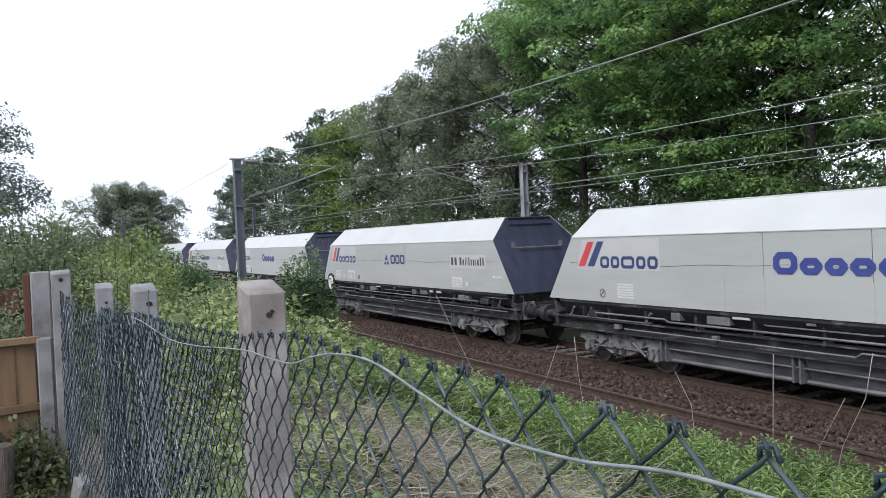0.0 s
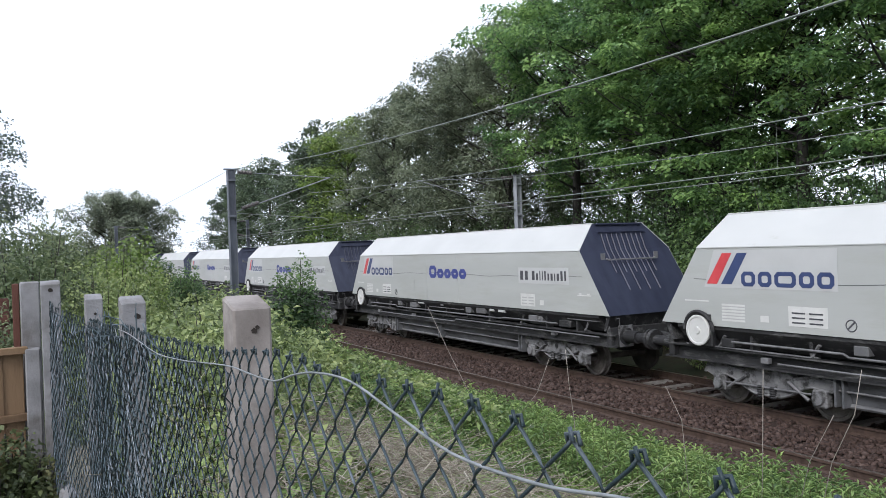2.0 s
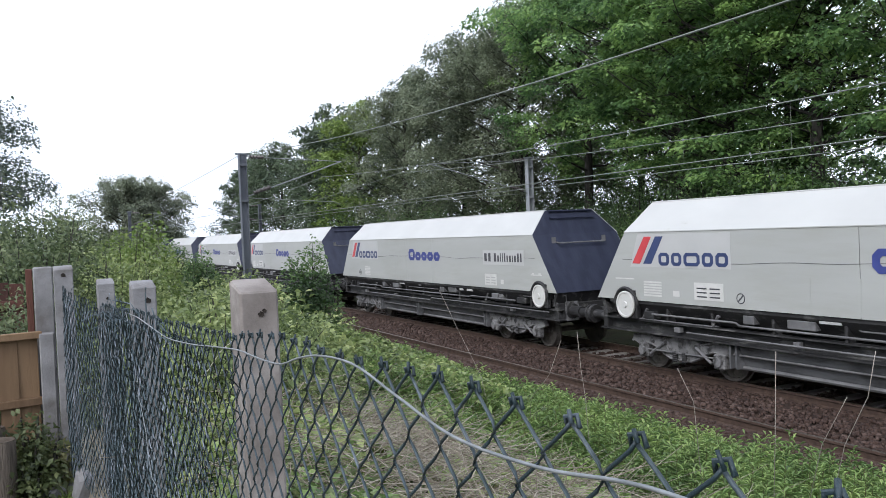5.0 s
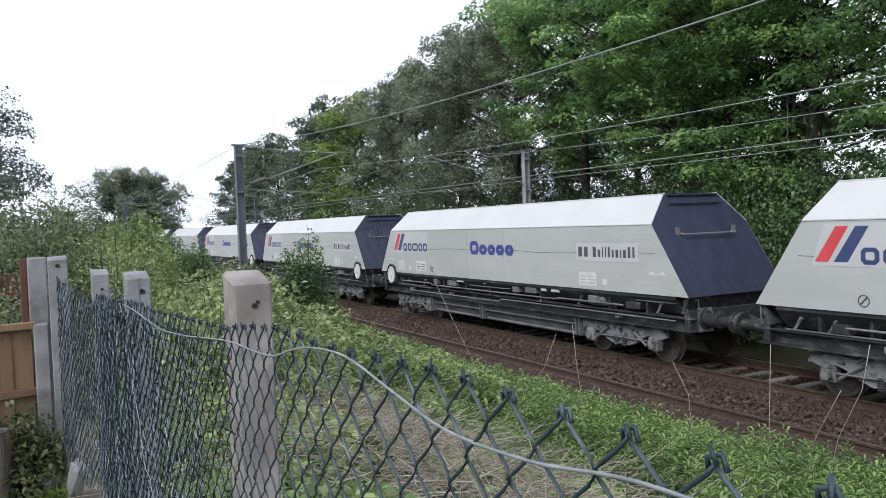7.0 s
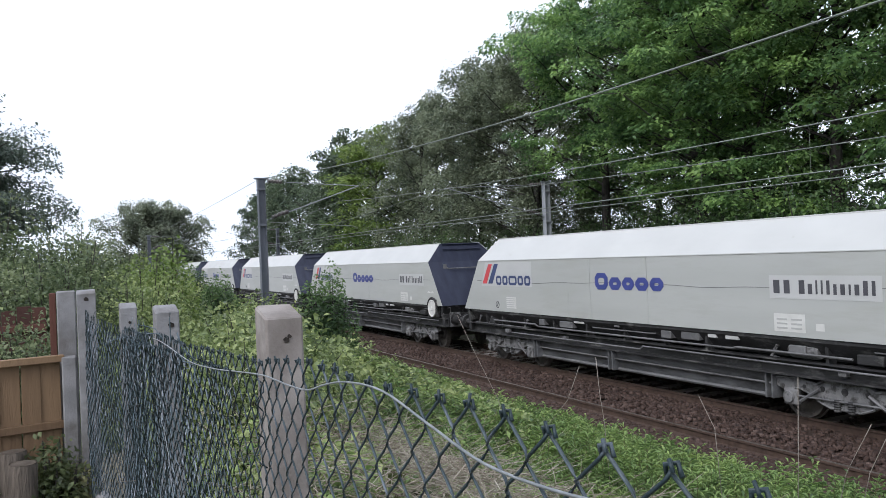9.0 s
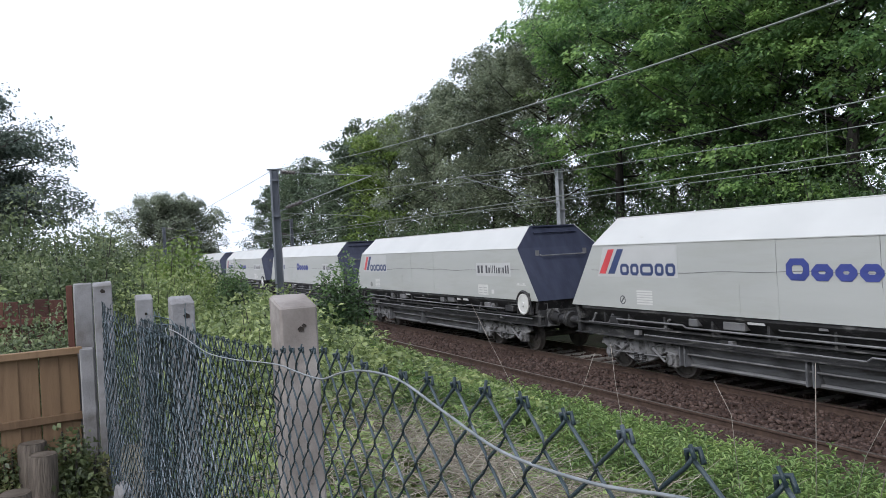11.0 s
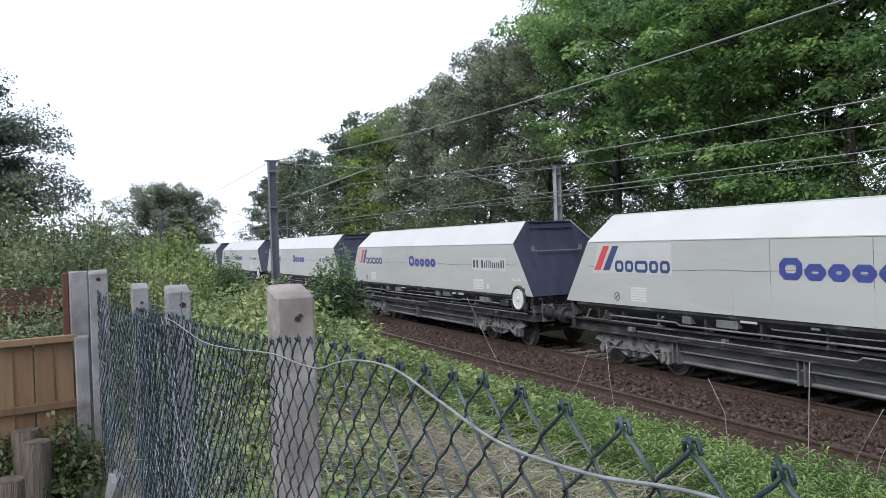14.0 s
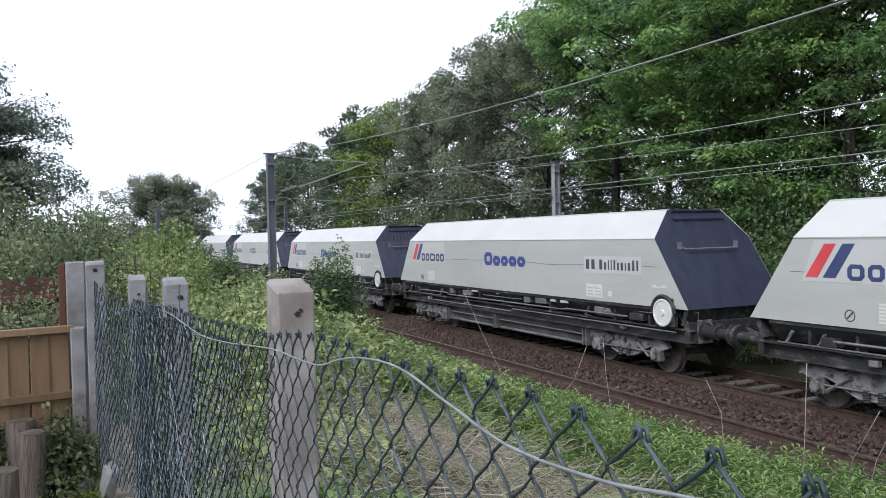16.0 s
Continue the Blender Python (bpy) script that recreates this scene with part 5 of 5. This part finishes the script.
row(far_t, [(8.2, 88, 0, 1.1), (11.8, 91, 140, 0.96), (4.0, 112, 60, 0.6)])
big = build_tree("cypress_tree", 17, "large dark feathery tree behind the garden fence", "cypress", 8.0, 4.3, 0.12, 80, 0.09, 150, 0.62, 0.28, 0.4, sprays=10, rise=0.06, inner=0.3, cone=True)
row(big, [(-3.5, 25.5, 0, 1.0)])

# undergrowth at the foot of the wood
under = build_bush("undergrowth_bush", 21, "dense dark green undergrowth bush at the wood's edge", "under", 2.3, 2.3, 3.4, 0.064, 13000, 16)
row(under, [(18.6 + 0.7 * math.sin(i * 2.1) + (2.0 if 5 <= i <= 9 else 0), 5 + i * 3.1, i * 67, (1.32 if i < 5 else 1.12) + 0.06 * math.sin(i * 1.3)) for i in range(16)] + [(24.5, 13, 10, 1.5), (25, 19, 80, 1.35), (26, 30, 30, 1.35), (24, 34, 70, 1.3), (27, 24.5, 200, 1.25), (22.6, 20, 120, 1.28), (23, 25.5, 160, 1.22), (29, 28, 40, 1.5)])
under2 = build_bush("undergrowth_bush", 22, "lighter green shrub at the wood's edge", "bramble", 1.6, 1.6, 2.3, 0.09, 5200, 11)
row(under2, [(16.8 + 0.4 * math.sin(i * 1.7), 5 + i * 3.3, i * 83, 0.9) for i in range(10)])

# bushes on the near bank
b1 = build_bush("privet_bush", 31, "small-leaved grey-green bush behind the garden fence", "hedge", 1.15, 1.2, 2.6, 0.06, 17000, 18)
row(b1, [(-0.05, 12.2, 0, 1.0), (-1.5, 17.5, 30, 1.5), (0.35, 19.5, 80, 1.3), (-1.0, 13.2, 120, 0.98), (-0.3, 7.6, 40, 0.66), (-0.85, 7.4, 140, 0.6)])
b2 = build_bush("hazel_bush", 32, "bright green bush beyond the fence", "bramble", 1.2, 1.2, 2.2, 0.07, 9000, 16)
row(b2, [(-1.6, 11.6, 0, 1.0), (1.3, 15.5, 60, 1.0), (0.9, 11.6, 200, 0.8), (2.6, 22, 10, 1.15), (1.6, 26, 90, 1.1)])
b3 = build_bush("young_ash_sapling", 33, "yellow-green sapling above the brambles", "lime", 0.75, 0.75, 2.95, 0.1, 3200, 11)
row(b3, [(2.0, 17.2, 0, 1.0), (1.55, 17.6, 100, 0.86)])
b4 = build_bush("elder_bush", 34, "leafy elder bush on the bank", "under", 0.66, 0.7, 3.3, 0.075, 13000, 13)
row(b4, [(5.3, 17.0, 0, 1.25, 0.98), (4.5, 24.5, 130, 0.74), (3.4, 19.5, 30, 0.74), (4.0, 27.5, 200, 0.95)])
b5 = build_bush("bramble_bush", 35, "arching bramble thicket on the bank", "bramble", 1.5, 1.6, 1.8, 0.09, 6200, 14)
row(b5, [(2.3, 10.4, 0, 0.95), (3.0, 13.2, 70, 1.05), (3.3, 16.3, 140, 1.15), (4.2, 20.2, 200, 1.25), (5.4, 22.5, 250, 1.1), (1.5, 7.7, 300, 0.8), (4.6, 14.2, 20, 1.0), (5.6, 18.6, 110, 1.0), (5.6, 27, 60, 1.3), (6.3, 31.5, 10, 1.2), (5.5, 36, 80, 1.3), (3.5, 32, 180, 1.4), (6.2, 24.3, 320, 0.9)])


def cover_top(x, y):
    """Height of the plant cover on the bank above the ground."""
    h = 0.42 + 0.5 * smoothstep(3.2, 6.4, x)
    h = h + 0.35 * smoothstep(8, 14, y) + 0.7 * smoothstep(13, 24, y)
    h = h * (0.8 + 0.38 * np.sin(x * 2.1 + y * 0.7) * np.cos(y * 1.3 - x) + 0.16 * np.sin(x * 5.3) * np.sin(y * 4.1))
    # beside the line the plants are trimmed back, more so along the middle stretch
    rail = 8.8 - 0.52 * smoothstep(5.8, 7.2, y) * (1 - smoothstep(14.5, 18, y))
    verge = 3.1 * (1 - x / rail) * (0.86 + 0.12 * np.sin(y * 3.3 + x) + 0.1 * smoothstep(12, 22, y)) - ground_z(x, y)
    return np.where(x > 5.4, np.minimum(h + 0.5, np.maximum(verge, 0.06)), h)


def bank_cover(name, label, leaf, n, xr, yr, size, aspect, seed, skip=None, category="weeds"):
    rng = np.random.default_rng(seed)
    x = xr[0] + (xr[1] - xr[0]) * rng.random(n)
    y = yr[0] + (yr[1] - yr[0]) * rng.random(n) ** 1.25
    if skip is not None:
        keep = skip(x, y, rng)
        x, y = x[keep], y[keep]
    n = len(x)
    z = ground_z(x, y) + cover_top(x, y) * (1 - 0.75 * rng.random(n) ** 1.6)
    P = np.stack([x, y, z], 1)
    D = unit(rng.normal(size=(n, 3)) * np.array([1, 1, 0.45]))
    U = unit(np.array([0, 0, 1.0]) + rng.normal(size=(n, 3)) * 0.45)
    L = size * (0.55 + 0.9 * rng.random(n)) * (1 + 0.035 * np.maximum(y - 8, 0))
    ob = mesh_part(name, mesh_from(name, *leaf_arrays(P, D, U, L, L * aspect)), leaf)
    return tagged(ob, label, category, kind="stuff")


bank_cover("bramble_cover", "brambles on the bank beside the garden", "bramble", 16000, (0.6, 8.5), (-9, 2.2), 0.12, 0.62, 44)


def dry_patch(x, y):
    return np.exp(-(((x - 3.1) / 1.35) ** 2 + ((y - 5.8) / 2.1) ** 2))


bank_cover("bramble_cover", "low yellow-green brambles and nettles covering the bank", "bramble", 95000, (0.6, 8.5), (2.0, 17), 0.092, 0.62, 41, lambda x, y, r: r.random(len(x)) > 0.72 * dry_patch(x, y) + 0.7 * (1 - smoothstep(3.0, 5.0, y)) + 1.0 * smoothstep(3.9, 5.0, x) * (1 - smoothstep(8, 12, y)))
bank_cover("bramble_cover", "taller brambles and nettles further along the bank", "bramble", 52000, (0.6, 8.5), (15, 42), 0.11, 0.62, 42)
bank_cover("nettle_cover", "fresh green nettles among the brambles", "weed", 45000, (0.6, 8.5), (3.0, 20), 0.085, 0.45, 43, lambda x, y, r: r.random(len(x)) > 0.7 * dry_patch(x, y) + 0.97 * smoothstep(4.0, 5.0, x) * (1 - smoothstep(8, 12, y)))


def tall_weeds(name, label, n, xr, yr, seed, h0, leaf_l, leaf_w, per, keep=None):
    """Upright stems set with long narrow leaves."""
    rng = np.random.default_rng(seed)
    x = xr[0] + (xr[1] - xr[0]) * rng.random(n)
    y = yr[0] + (yr[1] - yr[0]) * rng.random(n)
    if keep is not None:
        k = keep(x, y, rng)
        x, y = x[k], y[k]
    n = len(x)
    h = np.minimum(h0, 0.07 + 0.98 * cover_top(x, y)) * (0.65 + 0.6 * rng.random(n))
    A = np.stack([x, y, ground_z(x, y) - 0.05], 1)
    B = A + np.stack([rng.normal(0, 0.1, n), rng.normal(0, 0.1, n), h], 1)
    f = np.tile(np.linspace(0.25, 1.0, per), (n, 1)) + rng.normal(0, 0.02, (n, per))
    P = (A[:, None] + (B - A)[:, None] * f[..., None]).reshape(-1, 3)
    a = (np.arange(per)[None] * 2.4 + rng.random((n, 1)) * 6.28 + rng.normal(0, 0.3, (n, per))).ravel()
    up = 0.15 + 0.9 * f.ravel() ** 3
    D = np.stack([np.cos(a), np.sin(a), up], 1)
    L = leaf_l * (1.15 - 0.55 * f.ravel()) * (0.7 + 0.6 * rng.random(n * per))
    V, T = leaf_arrays(P, D, np.tile(np.array([0, 0, 1.0]), (n * per, 1)), L, np.full(n * per, leaf_w) * (0.7 + 0.5 * rng.random(n * per)), 0.35)
    ob = mesh_part(name, mesh_from(name, V, T), "weed")
    tagged(ob, label, "weeds", kind="stuff")
    st = mesh_part("weed_stems", mesh_from("weed_stems", *strips(A, B, 0.004)), "stem")
    tagged(st, "thin green stems of the tall weeds", "weeds", kind="stuff")


tall_weeds("willowherb", "bright green narrow-leaved willowherb beside the track", 4200, (3.8, 8.15), (2.2, 12.0), 51, 0.9, 0.175, 0.025, 26)
tall_weeds("willowherb", "scattered willowherb along the bank", 900, (2.5, 8.4), (8, 22), 52, 0.9, 0.16, 0.034, 24)


def grasses():
    rng = np.random.default_rng(61)
    n = 9000
    x, y = 1.0 + 5.4 * rng.random(n), 2.2 + 9 * rng.random(n)
    k = rng.random(n) < 0.25 + dry_patch(x, y)
    x, y = x[k], y[k]
    n = len(x)
    A = np.stack([x, y, ground_z(x, y) + 0.02], 1)
    D = unit(np.stack([rng.normal(0, 0.8, n), rng.normal(0, 0.8, n), 0.5 + rng.random(n)], 1))
    L = 0.25 + 0.35 * rng.random(n)
    V, T = leaf_arrays(A, D, unit(rng.normal(size=(n, 3))), L, np.full(n, 0.012), 0.45)
    tagged(mesh_part("rough_grass", mesh_from("rough_grass", V, T), "grassy"), "rough yellowing grass on the bank", "grass", kind="stuff")
    n = 6500
    x, y = rng.normal(3.0, 1.2, n), rng.normal(5.4, 1.9, n)
    ok = (x > 0.7) & (y > 1.5)
    x, y = x[ok], y[ok]
    n = len(x)
    A = np.stack([x, y, ground_z(x, y) + 0.08 + 0.45 * rng.random(n) ** 1.3], 1)
    a = rng.random(n) * 6.28
    D = np.stack([np.cos(a), np.sin(a), rng.normal(0.12, 0.28, n)], 1)
    L = (0.2 + 0.65 * rng.random(n) ** 1.5)[:, None]
    mid = A + D * L * 0.5 + np.stack([rng.normal(0, 0.03, n), rng.normal(0, 0.03, n), 0.05 * rng.random(n)], 1)
    B = A + D * L
    B[:, 2] -= 0.05
    r = 0.0024 + 0.0034 * rng.random(n) ** 2
    V, T = merge([strips(A, mid, r), strips(mid, B, r * 0.8)])
    tagged(mesh_part("dead_stalks", mesh_from("dead_stalks", V, T), "stalk"), "tangle of dead straw-coloured stalks and bramble canes", "dry stalks", kind="stuff")
    # short lawn tufts in the garden corner
    n = 7000
    x, y = -0.6 + 0.7 * rng.random(n), 3.5 + 1.75 * rng.random(n)
    A = np.stack([x, y, 1.48 + 0.1 * smoothstep(4.3, 5.4, y) * smoothstep(-0.5, 0.0, x)], 1)
    D = unit(np.stack([rng.normal(0, 0.6, n), rng.normal(0, 0.6, n), np.full(n, 1.0)], 1))
    L = (0.05 + 0.14 * rng.random(n)) * (0.6 + 0.5 * np.sin(x * 9) * np.cos(y * 6))
    V, T = leaf_arrays(A, D, unit(rng.normal(size=(n, 3))), L, np.full(n, 0.007), 0.3)
    tagged(mesh_part("lawn_tufts", mesh_from("lawn_tufts", V, T), "lawn"), "tufts of grass in the garden corner", "grass", kind="stuff")


grasses()
row(build_bush("garden_shrub", 71, "dark low evergreen shrub by the board fence", "shrub", 0.2, 0.2, 0.64, 0.035, 4200, 12), [(-0.1, 5.4, 0, 1.26), (-0.44, 5.58, 90, 0.85)])

STALKS = [[(4.65, 0.4), (4.62, 1.23), (4.54, 2.0)], [(4.4, 0.4), (4.17, 1.3), (3.9, 1.73)], [(4.2, 0.4), (3.97, 1.34), (3.73, 1.76), (3.67, 2.1)], [(10.73, 2.22), (10.23, 1.66), (9.52, 1.1), (9.2, 0.3)],
          [(7.61, 1.77), (7.92, 1.32), (8.26, 0.99), (8.4, 0.3)], [(7.29, 1.9), (7.28, 1.48), (7.15, 1.18), (7.1, 0.3)], [(5.71, 1.7), (5.54, 1.4), (5.4, 0.4)]]


def dry_canes():
    for pts in STALKS:
        bm = bmesh.new()
        tube(bm, [(5.4 + 0.03 * math.sin(i * 2), y, z) for i, (y, z) in enumerate(pts)], 0.0032, 5)
        tagged(part("dry_cane", bm, "cane", smooth=True), "tall bleached dead cane rising from the weeds", "dry stalk", "dry canes")


dry_canes()
motions()
